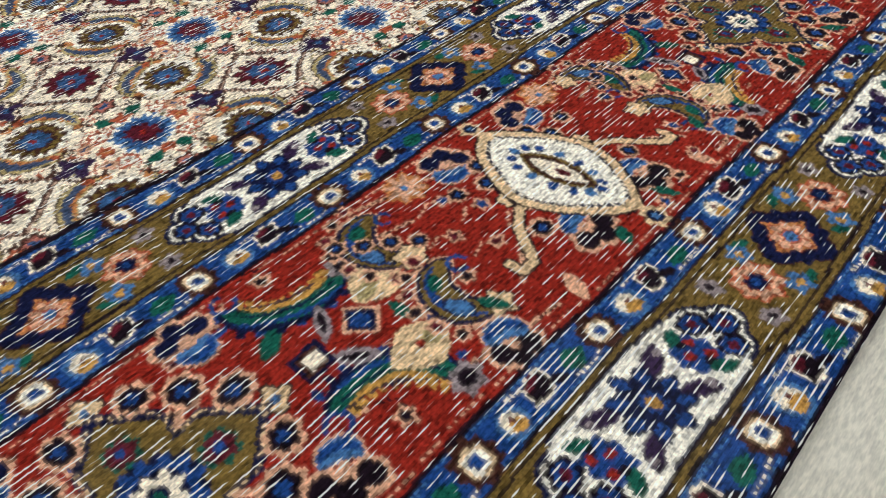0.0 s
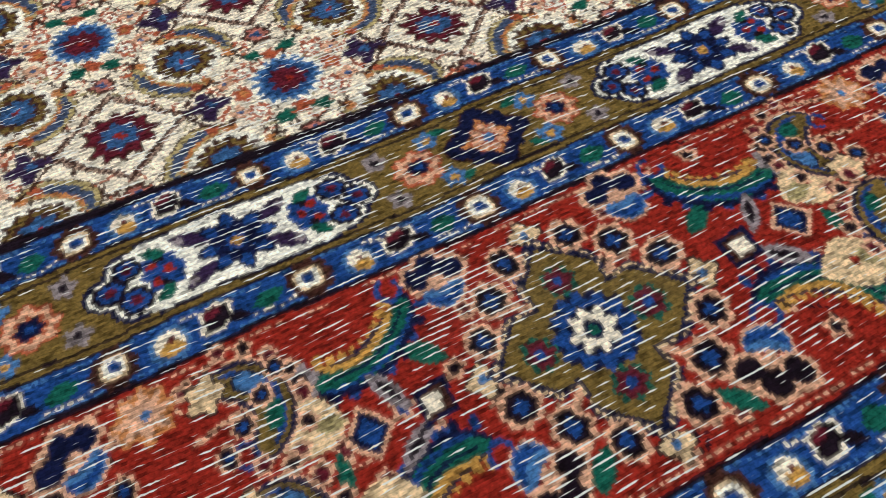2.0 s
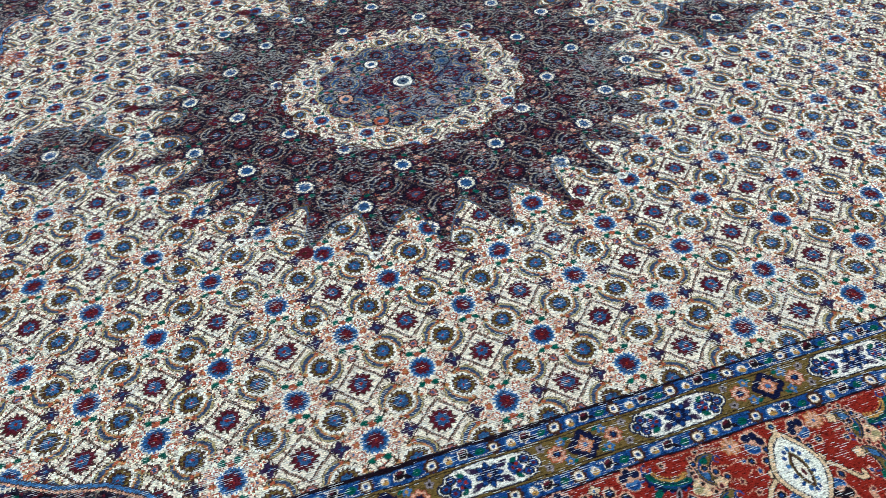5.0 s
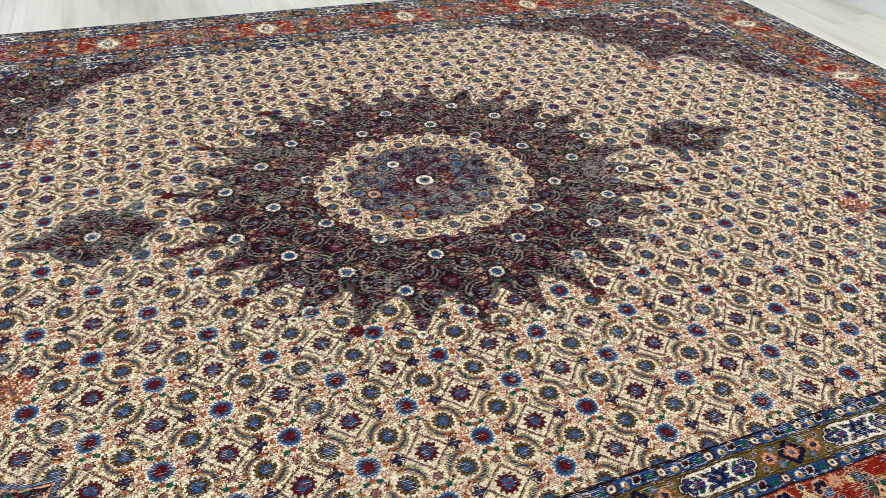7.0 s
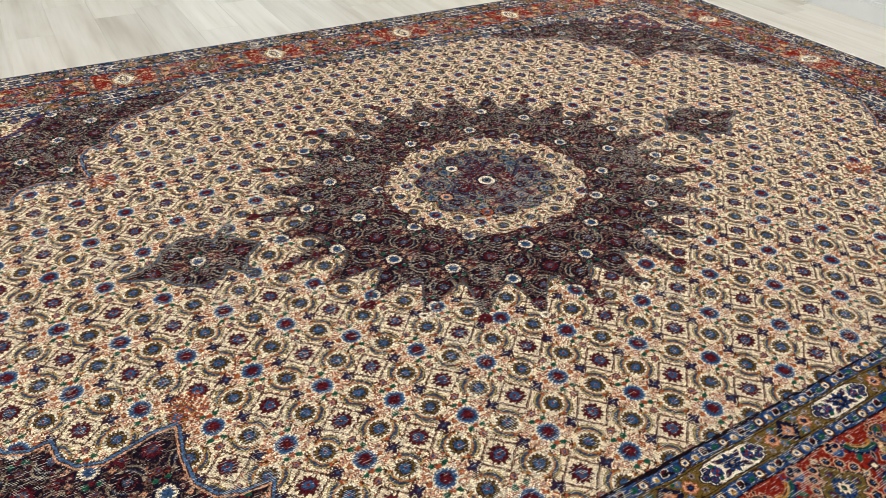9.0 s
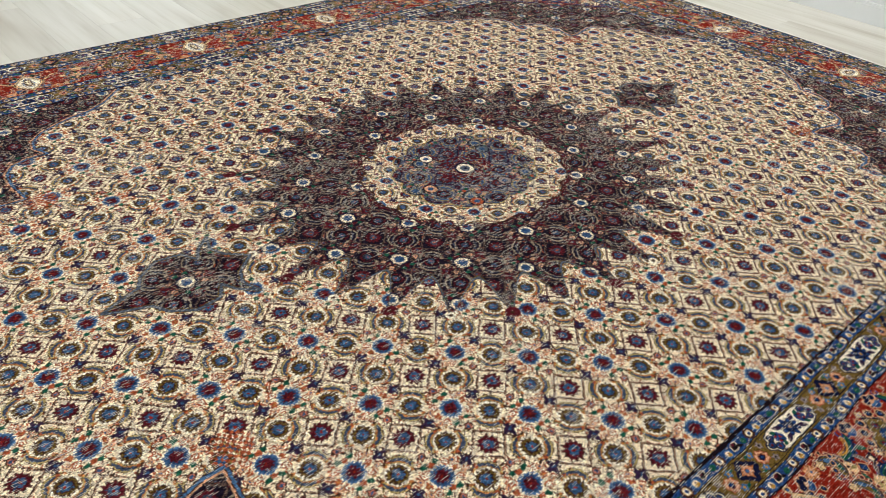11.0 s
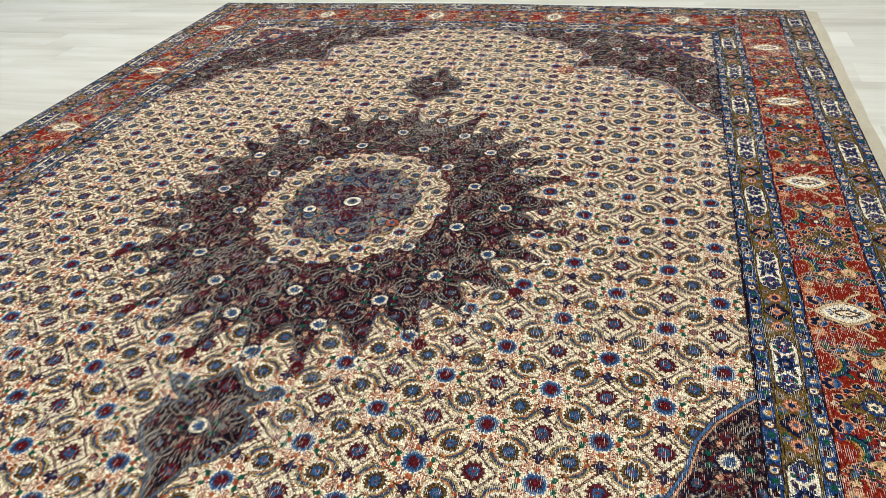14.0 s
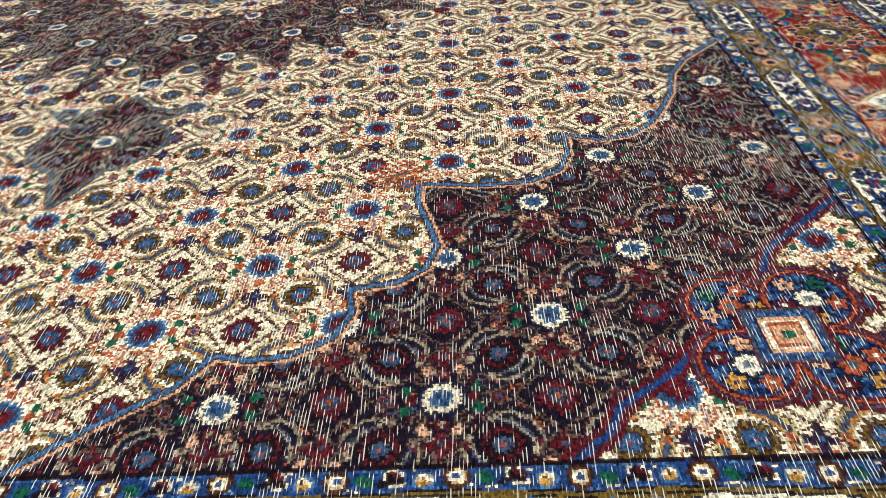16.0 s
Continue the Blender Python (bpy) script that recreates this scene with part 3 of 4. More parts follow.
        tulip(sx * 0.142, -0.034, 180 if sx > 0 else 0)
        c.leaf(sx * 0.153, -0.008, 0.010, 0.004, "green", 90)
        paisley(sx * 0.196, 0.040, 160 if sx > 0 else 20)
        paisley(sx * 0.196, -0.024, 170 if sx > 0 else 10)
        for k in range(4):
            small(sx * (0.166 + 0.012 * k), 0.058 - 0.011 * k, 0.0068)
        c.flower(sx * 0.236, 0.066, 0.0155, 8, 0.12, "orange"), c.flower(sx * 0.236, 0.066, 0.012, 8, 0.3, "salmon"), c.ell(sx * 0.236, 0.066, 0.003, 0.003, "sky")
        c.leaf(sx * 0.190, -0.044, 0.011, 0.0045, "green", sx * -60)
        trefoil(sx * 0.176, -0.070, 250 if sx > 0 else 290, 0.008)
        trefoil(sx * 0.272, 0.058, 60 if sx > 0 else 120)
        trefoil(sx * 0.278, -0.046, 280 if sx > 0 else 260)
        small(sx * 0.252, 0.034, 0.008)
        c.leaf(sx * 0.286, -0.068, 0.010, 0.005, "green", sx * 60)
        c.leaf(sx * 0.232, -0.070, 0.012, 0.005, "salmon", sx * 75)
    # pale lobed lozenge
    e = w / 2
    for sx in (1, -1):
        for wide, col in ((0.0090, "plum"), (0.0060, "apricot")):
            c.line([(e + sx * 0.030, -0.004), (e + sx * 0.050, -0.006), (e + sx * 0.064, -0.014), (e + sx * 0.074, -0.028), (e + sx * 0.084, -0.040), (e + sx * 0.094, -0.040), (e + sx * 0.095, -0.031)], wide, col)
        for dx, dy, r in ((0.034, 0.012, 0.0085), (0.026, 0.023, 0.0075), (0.018, 0.035, 0.0065), (0.046, 0.006, 0.0070)):
            c.flower(e + sx * dx, dy, r + 0.0016, 5, 0.15, "plum"), c.flower(e + sx * dx, dy, r, 5, 0.15, "apricot")
        for dx, dy in ((0.040, 0.026), (0.056, -0.026), (0.030, 0.042)):
            small(e + sx * dx, dy, 0.0085)
    u, v = c.at(e, 0)
    shape = np.abs(u / 0.0365) ** 1.35 + np.abs(v / 0.052) ** 1.5
    for lim, col in ((1.44, "plum"), (1.36, "apricot"), (1.10, "navy"), (1.00, "ivory")):
        c.a[shape < lim] = PAL[col]
    c.a[(np.abs(shape - 1.05) < 0.06) & (np.sin(np.arctan2(v, u) * 60) > 0.55)] = PAL["cream"]
    for sy in (1, -1):
        c.line([(e, sy * 0.056), (e, sy * 0.070)], 0.007, "apricot")
        c.flower(e, sy * 0.0745, 0.0085, 6, 0.15, "apricot"), c.ell(e, sy * 0.0745, 0.0055, 0.0055, "navy"), c.ell(e, sy * 0.0745, 0.0026, 0.0026, "sky")
    c.leaf(e, -0.003, 0.033, 0.0142, "olive", 90), c.leaf(e, -0.003, 0.029, 0.0115, "brown", 90), c.leaf(e, -0.003, 0.023, 0.0082, "cream", 90)
    c.ell(e, -0.006, 0.0032, 0.0062, "maroon")
    for k in range(14):
        q = 2 * math.pi * (k + 0.5) / 14
        c.ell(e + 0.0178 * math.cos(q), -0.001 + 0.0345 * math.sin(q), 0.0042, 0.0034, "blue" if k % 3 else "sky", math.degrees(q))
    return c


def guard_cartoon(h):
    """Olive guard stripe: a dark quatrefoil at 0, rosettes beside it, an ivory cartouche with a blue star at half a repeat."""
    w = 0.338
    c = Cartoon(w, h, "olive")
    e, g = w / 2, h / 2
    # ivory cartouche
    u, v = c.at(e, 0)
    for grow, col in ((0.0030, "navy"), (0.0, "ivory")):
        body = (np.abs(u) < 0.052 + grow) & (np.abs(v) < g - 0.0065 + grow)
        c.a[body] = PAL[col]
        for sx in (1, -1):
            for dx, dy in ((0.074, 0.0), (0.062, 0.0120), (0.062, -0.0120)):
                c.ell(e + sx * dx, dy, 0.0122 + grow, 0.0108 + grow, col)
            if col == "ivory":
                c.ell(e + sx * 0.052, 0, 0.016, g - 0.0075, col)
    for sx in (1, -1):
        for dx, dy in ((0.0745, 0.0), (0.0630, 0.0118), (0.0630, -0.0118)):
            c.flower(e + sx * dx, dy, 0.0094, 8, 0.08, "plum"), c.flower(e + sx * dx, dy, 0.0066, 6, 0.12, "blue"), c.ell(e + sx * dx, dy, 0.0032, 0.0032, "maroon")
        c.flower(e + sx * 0.044, 0, 0.0125, 8, 0.1, "blue", 0.0, 1.15)
        for dx, dy in ((0.049, 0.006), (0.049, -0.006), (0.040, 0.0), (0.044, 0.009), (0.044, -0.009)):
            c.ell(e + sx * dx, dy, 0.0033, 0.0033, "red" if dx != 0.044 else "plum")
        for sy in (1, -1):
            c.leaf(e + sx * 0.046, sy * 0.0155, 0.0085, 0.0045, "green", sx * sy * 30)
            c.leaf(e + sx * 0.0255, sy * 0.0145, 0.0125, 0.0058, "purple", sx * sy * 35)
            c.ell(e + sx * 0.031, sy * 0.016, 0.003, 0.003, "grey")
    c.flower(e, 0, 0.0212, 8, 0.18, "navy", 0.0, 1.0), c.flower(e, 0, 0.0185, 8, 0.20, "blue", 0.0, 1.0)
    for k in range(8):
        q = 2 * math.pi * (k + 0.5) / 8
        c.ell(e + 0.0115 * math.cos(q), 0.0115 * math.sin(q), 0.0052, 0.0042, "navy", math.degrees(q))
    c.ell(e, 0, 0.0040, 0.0040, "gold")
    # quatrefoil
    c.flower(0, 0, 0.0265, 4, 0.16, "brown", 0.0, 0.95)
    c.flower(0, 0, 0.0250, 4, 0.20, "navy", 0.0, 0.95)
    c.flower(0, 0, 0.0225, 8, 0.16, "navy", 0.0, 0.95)
    c.diamond(0, 0, 0.0205, 0.0195, "orange", 0, 0.75), c.flower(0, 0, 0.0120, 8, 0.18, "rust", 0.0)
    for k in range(8):
        q = 2 * math.pi * k / 8
        c.ell(0.0088 * math.cos(q), 0.0088 * math.sin(q), 0.0036, 0.0028, "salmon", math.degrees(q))
    c.ell(0, 0, 0.0042, 0.0042, "sky")
    for sx in (1, -1):
        c.flower(sx * 0.0515, 0, 0.0158, 8, 0.10, "rust"), c.flower(sx * 0.0515, 0, 0.0135, 8, 0.16, "salmon"), c.flower(sx * 0.0515, 0, 0.0082, 8, 0.2, "rust")
        c.flower(sx * 0.0515, 0, 0.0068, 6, 0.12, "navy"), c.ell(sx * 0.0515, 0, 0.003, 0.003, "blue")
        for sy in (1, -1):
            c.flower(sx * 0.073, sy * 0.0185, 0.0070, 5, 0.2, "grey"), c.ell(sx * 0.073, sy * 0.0185, 0.0028, 0.0028, "plum")
            c.flower(sx * 0.036, sy * 0.0185, 0.0078, 5, 0.2, "sky"), c.ell(sx * 0.036, sy * 0.0185, 0.003, 0.003, "gold")
            c.leaf(sx * 0.026, sy * 0.0215, 0.007, 0.0035, "green", sx * sy * 30)
    for sy in (1, -1):
        for inset, wide, col in ((0.0020, 0.0040, "olive"), (0.0046, 0.0018, "plum")):
            y = sy * (g - inset)
            c.line([(0, y), (w / 2, y)], wide, col), c.line([(w / 2, y), (w, y)], wide, col)
    return c


def minor_cartoon():
    """Blue minor stripe: a pale square blossom, a bell, a maroon leaf and a green leaf in each repeat."""
    w, h = 0.108, 0.028
    c = Cartoon(w, h, "blue")
    for sy in (1, -1):
        for x0, x1 in ((0, w / 2), (w / 2, w)):
            c.line([(x0, sy * 0.0108), (x1, sy * 0.0108)], 0.0013, "sky", 0.0055)
            c.line([(x0, sy * 0.0132), (x1, sy * 0.0132)], 0.0022, "plum")
    c.line([(0.074, -0.0085), (0.090, -0.0095), (0.100, -0.007)], 0.0016, "cream", 0.004)
    c.line([(0.036, 0.0095), (0.046, 0.008), (0.052, 0.0)], 0.0018, "cream", 0.004)
    c.line([(0.060, 0.0098), (0.082, 0.0098)], 0.0016, "sky", 0.005)
    c.flower(0, 0, 0.0128, 10, 0.10, "brown"), c.diamond(0, 0, 0.0076, 0.0072, "apricot", 0, 3.5), c.diamond(0, 0, 0.0062, 0.0058, "ivory", 0, 3.5), c.diamond(0, 0, 0.0036, 0.0033, "blue", 0, 3.0)
    c.ell(0.029, -0.0015, 0.0105, 0.0098, "sky"), c.ell(0.029, -0.0010, 0.0072, 0.0070, "cream"), c.ell(0.0300, -0.0045, 0.0060, 0.0040, "gold"), c.ell(0.030, 0.0005, 0.0018, 0.0018, "maroon")
    c.leaf(0.055, 0.0015, 0.0125, 0.0085, "cream", 35), c.leaf(0.055, 0.0015, 0.0105, 0.0068, "plum", 35), c.ell(0.0535, 0.0055, 0.0060, 0.0030, "maroon", 20)
    c.leaf(0.066, -0.003, 0.008, 0.0035, "plum", -25)
    c.leaf(0.083, -0.001, 0.0095, 0.0062, "green", 10)
    return c


RUG_X0, RUG_X1, RUG_Y0, RUG_Y1 = -2.008, 2.10, -1.527, 1.572
D_OUT, D_GUARD, D_OUT2, D_RED, D_IN, D_GUARD2, D_BORDER = 0.032, 0.098, 0.127, 0.303, 0.332, 0.396, 0.425
IX0, IX1, IY0, IY1 = RUG_X0 + D_BORDER, RUG_X1 - D_BORDER, RUG_Y0 + D_BORDER, RUG_Y1 - D_BORDER

# lobed outlines, as steps from the inner corner of the border
SPANDREL = [(0.975, -0.01), (0.93, 0.035), (0.88, 0.085), (0.82, 0.121), (0.745, 0.140), (0.691, 0.166), (0.640, 0.195), (0.602, 0.238), (0.593, 0.285), (0.615, 0.336), (0.555, 0.338), (0.510, 0.355), (0.482, 0.400), (0.477, 0.470), (0.489, 0.560),
            (0.44, 0.560), (0.39, 0.545), (0.338, 0.531), (0.293, 0.545), (0.267, 0.579), (0.258, 0.636), (0.215, 0.628), (0.175, 0.645), (0.150, 0.690), (0.145, 0.735), (0.154, 0.774), (0.107, 0.806), (0.058, 0.877), (-0.01, 0.96)]
INNER = [(0.42, -0.01), (0.36, 0.06), (0.303, 0.127), (0.244, 0.154), (0.205, 0.20), (0.108, 0.284), (0.065, 0.348), (0.034, 0.362), (-0.01, 0.415)]
PENDANT = [(-0.205, 0.0), (-0.17, 0.016), (-0.105, 0.040), (-0.085, 0.078), (-0.03, 0.115), (0.03, 0.105), (0.055, 0.062), (0.075, 0.10), (0.115, 0.135), (0.098, 0.085), (0.115, 0.045), (0.165, 0.0)]


def inside(px, py, pts):
    r = np.zeros(px.shape, bool)
    for (x0, y0), (x1, y1) in zip(pts, pts[1:] + pts[:1]):
        if y0 != y1:
            r ^= ((y0 > py) != (y1 > py)) & (px < (x1 - x0) * (py - y0) / (y1 - y0) + x0)
    return r


def away(px, py, pts):
    r = np.full(px.shape, 9.0)
    for (x0, y0), (x1, y1) in zip(pts, pts[1:]):
        dx, dy = x1 - x0, y1 - y0
        t = np.clip(((px - x0) * dx + (py - y0) * dy) / (dx * dx + dy * dy), 0, 1)
        r = np.minimum(r, np.hypot(px - x0 - t * dx, py - y0 - t * dy))
    return r


C_LIGHT, C_DARK, C_DISC = field_cartoon(LIGHT), field_cartoon(DARK), field_cartoon(DISC)
C_MAIN, C_GUARD, C_MINOR = main_cartoon(), guard_cartoon(D_GUARD - D_OUT), minor_cartoon()
REGIONS = ("field", "medallion", "medallion_ring", "medallion_centre", "pendant", "pendant", "corner_panel", "corner_panel", "corner_panel", "corner_panel", "main_border", "inner_guard_border", "outer_guard_border")


def weave(x, y):
    """The dye number and the region of the knot at each place."""
    # the weaver's hand: the pattern drifts by some millimetres
    wx = x + 0.0030 * np.sin(7.1 * x + 5.3 * y) + 0.0016 * np.sin(31 * y + 9 * x) + 0.0008 * np.sin(140 * x + 60 * y)
    wy = y + 0.0028 * np.sin(6.3 * y - 4.4 * x + 1.0) + 0.0014 * np.sin(29 * x + 13 * y) + 0.0007 * np.sin(150 * y - 70 * x)
    # every row of knots is beaten down a little out of line
    tie = np.sin(np.floor(y / 0.0027) * 12.9898) * 43758.5453
    fx, fy = wx - FIELD_X0 + 0.0034 * (tie - np.floor(tie) - 0.5), wy - FIELD_Y0
    dyes, region = C_LIGHT.look_up(fx, fy), np.zeros(x.shape, np.int8)
    dark, disc = C_DARK.look_up(fx, fy), C_DISC.look_up(fx, fy)

    def put(m, what, where=None):
        dyes[m] = what if np.isscalar(what) else what[m]
        if where is not None:
            region[m] = where

    # medallion
    r, th = np.hypot(x / 1.10, y / 0.98), np.arctan2(y / 0.98, x / 1.10)
    ph = (th * 30 / (2 * np.pi)) % 1
    tri = np.abs(ph * 2 - 1)
    rim = 0.530 + 0.145 * tri ** 1.7
    put(r < rim, dark, 1)
    edge = (r - rim)
    put((np.abs(edge) < 0.0070) & (r > 0.5), PAL["olive"])
    put((np.abs(edge) < 0.0045) & (r > 0.5), PAL["steel"])
    put((np.abs(edge) < 0.0018) & (r > 0.5), PAL["slate"])
    tip = np.hypot(r - 0.668, (ph - np.round(ph)) * 2 * np.pi / 30 * 0.668)
    odd = np.round(th * 30 / (2 * np.pi)).astype(int) % 2 == 0
    put((tip < 0.018) & odd, PAL["maroon"]), put((tip < 0.012) & ~odd, PAL["ivory"]), put((tip < 0.005), PAL["brown"])
    ring = 0.290 + 0.016 * np.abs(np.cos(th * 8))
    put((r < ring + 0.018) & (np.sin(th * 62) * np.sin(r * 520) > 0.1), PAL["maroon"])
    put(r < ring, C_LIGHT.look_up(fx * 1.22, fy * 1.22), 2)
    put((np.abs(r - ring) < 0.003), PAL["brown"])
    core = 0.196 + 0.020 * np.abs(np.cos(th * 7))
    put(r < core + 0.004, PAL["khaki"]), put(r < core, disc, 3)
    put((r < 0.085) & (np.sin(th * 14) * np.sin(r * 330) > 0.0), PAL["maroon"])
    for ex, ey, col in ((-0.062, 0.115, "ivory"), (-0.165, -0.03, "salmon"), (0.05, -0.125, "grey"), (-0.10, -0.16, "rust"), (0.13, 0.06, "slate")):
        w = np.hypot(x - ex, y - ey)
        put(w < 0.023, PAL["dusk"]), put(w < 0.019, PAL[col]), put(w < 0.009, PAL["denim"])
    put(np.hypot(x, y) < 0.034, PAL["navy"]), put(np.hypot(x, y) < 0.0265, PAL["ivory"]), put(np.hypot(x, y) < 0.0165, PAL["slate"]), put(np.hypot(x, y) < 0.006, PAL["navy"])
    # pendants
    for k, (cx, s) in enumerate(((-0.908, 1), (0.94, -1))):
        near = (np.abs(x - cx) < 0.26) & (np.abs(y) < 0.2)
        u, v = (x[near] - cx) * s, np.abs(y[near])
        ins, far = inside(u, v, PENDANT + [(0.165, -0.01), (-0.205, -0.01)]), away(u, v, PENDANT)
        sub, reg = dyes[near], region[near]
        sub[ins], reg[ins] = dark[near][ins], 4 + k
        for lim, col in ((0.0065, "olive"), (0.0045, "steel"), (0.0016, "slate")):
            sub[far < lim] = PAL[col]
        dyes[near], region[near] = sub, reg
    # corner panels
    for k, (cx, cy, sx, sy) in enumerate(((IX0, IY0, 1, 1), (IX0, IY1, 1, -1), (IX1, IY0, -1, 1), (IX1, IY1, -1, -1))):
        u, v = (x - cx) * sx, (y - cy) * sy
        near = (u > -0.02) & (u < 1.0) & (v > -0.02) & (v < 1.0)
        u, v = u[near], v[near]
        sub, reg, light = dyes[near], region[near], C_LIGHT.look_up(fx, fy)[near]
        ins, far = inside(u, v, SPANDREL + [(-0.01, -0.01)]), away(u, v, SPANDREL)
        sub[ins], reg[ins] = dark[near][ins], 6 + k
        sub[(far < 0.0095) & ins] = PAL["salmon"]
        sub[(far < 0.0055)] = PAL["brown"]
        sub[(far < 0.0032)] = PAL["sky"]
        red = np.hypot(u - 0.515, v - 0.592)
        sub[(red < 0.045) & (np.sin(u * 420) * np.sin(v * 390) > 0.05)] = PAL["rust"]
        ins, far = inside(u, v, INNER + [(-0.01, -0.01)]), away(u, v, INNER)
        sub[ins] = light[ins]
        sub[far < 0.012] = PAL["maroon"]
        sub[far < 0.004] = PAL["blue"]
        # blue palmette in the corner
        a, b = (u - 0.155 + v - 0.155) / 1.4142, (u - v) / 1.4142
        q, t = np.hypot(a, b), np.arctan2(b, a)
        petals = ((0.066, 0, 0.052), (-0.066, 0, 0.054), (0.010, 0.068, 0.053), (0.010, -0.068, 0.053))
        lobes = np.minimum.reduce([np.hypot(a - ex, b - ey) / er for ex, ey, er in petals])
        for lim, col in ((1.12, "maroon"), (1.03, "steel")):
            sub[lobes < lim] = PAL[col]
        vein = np.sin(a * 330 + 3 * np.sin(b * 90)) * np.sin(b * 300 + 2 * np.sin(a * 110))
        for i, (ex, ey, er) in enumerate(petals):
            w, g = np.hypot(a - ex, b - ey), np.arctan2(b - ey, a - ex)
            p = w / er
            for lim, col in ((0.99, "maroon"), (0.93, "rust"), (0.87, "maroon"), (0.81, "blue")):
                sub[p < lim] = PAL[col]
            sub[(p < 0.79) & (vein > 0.35)] = PAL["sky"]
            sub[(p < 0.79) & (vein < -0.50)] = PAL["navy"]
            for j, col in enumerate(("green", "rust", "gold", "maroon", "salmon")):
                h = 1.257 * j + 0.7 * i
                hx, hy = ex + 0.56 * er * math.cos(h), ey + 0.56 * er * math.sin(h)
                away2, turn2 = np.hypot(a - hx, b - hy), np.arctan2(b - hy, a - hx)
                size = 0.0098 * (1 + 0.28 * np.cos(5 * turn2 + i))
                sub[away2 < size * 1.35] = PAL["navy"]
                sub[away2 < size] = PAL[col]
                sub[away2 < 0.0030] = PAL["ivory" if j % 2 else "navy"]
            bloom = 0.0135 * (1 + 0.12 * np.cos(8 * g))
            sub[w < bloom * 1.35] = PAL["navy"]
            sub[w < bloom] = PAL["ivory" if i > 1 else "rust"]
            sub[w < 0.0055] = PAL["slate"]
        square = np.abs(a) + np.abs(b)
        for lim, col in ((0.062, "maroon"), (0.057, "steel"), (0.050, "blue"), (0.040, "navy"), (0.037, "salmon"), (0.031, "ivory"), (0.026, "rust"), (0.020, "salmon"), (0.009, "green")):
            sub[square < lim] = PAL[col]
        sub[(square > 0.040) & (square < 0.050) & (vein > 0.1)] = PAL["sky"]
        dyes[near], region[near] = sub, reg
    put((x < IX0 + 0.004) | (x > IX1 - 0.004) | (y < IY0 + 0.004) | (y > IY1 - 0.004), PAL["plum"])
    # border, mitred at the corners
    ds = np.stack([wy - RUG_Y0, RUG_Y1 - wy, wx - RUG_X0, RUG_X1 - wx])
    exact = np.stack([y - RUG_Y0, RUG_Y1 - y, x - RUG_X0, RUG_X1 - x]).min(0)
    side, d = ds.argmin(0), ds.min(0)
    anchors = np.array(STAR_X)
    phase_near = np.interp(wx, anchors[:, 1], anchors[:, 0])
    phase_near = np.where(wx < anchors[0, 1], anchors[0, 0] + (wx - anchors[0, 1]) / 0.60, phase_near)
    phase_near = np.where(wx > anchors[-1, 1], anchors[-1, 0] + (wx - anchors[-1, 1]) / 0.60, phase_near)
    phase = np.where(side == 0, phase_near, np.where(side == 1, (wx + 0.231) / 0.6225 + 0.5, (wy + 0.06) / 0.61))
    along = np.where(side == 0, (wx + 0.001) * 0.991, np.where(side == 1, wx + 0.06, wy + 0.02))
    dd = d
    m = exact < D_BORDER
    out = m & (dd < D_OUT2)
    mid = m & (dd >= D_OUT2) & (dd < D_RED)
    inn = m & (dd >= D_RED)
    put(m, PAL["plum"], 11)
    region[out], region[mid] = 12, 10
    put(mid, C_MAIN.look_up(phase * C_MAIN.w, (dd - (D_OUT2 + D_RED) / 2) * (C_MAIN.h / (D_RED - D_OUT2))))
    for lo, hi in ((D_OUT, D_GUARD), (D_IN, D_GUARD2)):
        put(m & (dd >= lo) & (dd < hi), C_GUARD.look_up(along, (dd - (lo + hi) / 2) * (C_GUARD.h / (hi - lo))))
    for lo, hi, shift in ((0.0, D_OUT, 0.030), (D_GUARD, D_OUT2, 0.022), (D_RED, D_IN, 0.036), (D_GUARD2, D_BORDER, 0.036)):
        put(m & (dd >= lo) & (dd < hi), C_MINOR.look_up(along + shift, (dd - (lo + hi) / 2) * (C_MINOR.h / (hi - lo))))
    put(exact < 0.004, PAL["plum"])
    return dyes, region


# ---- rug: knotted pile ----
DYE_RGB = np.array(DYES)
rng = np.random.default_rng(5)


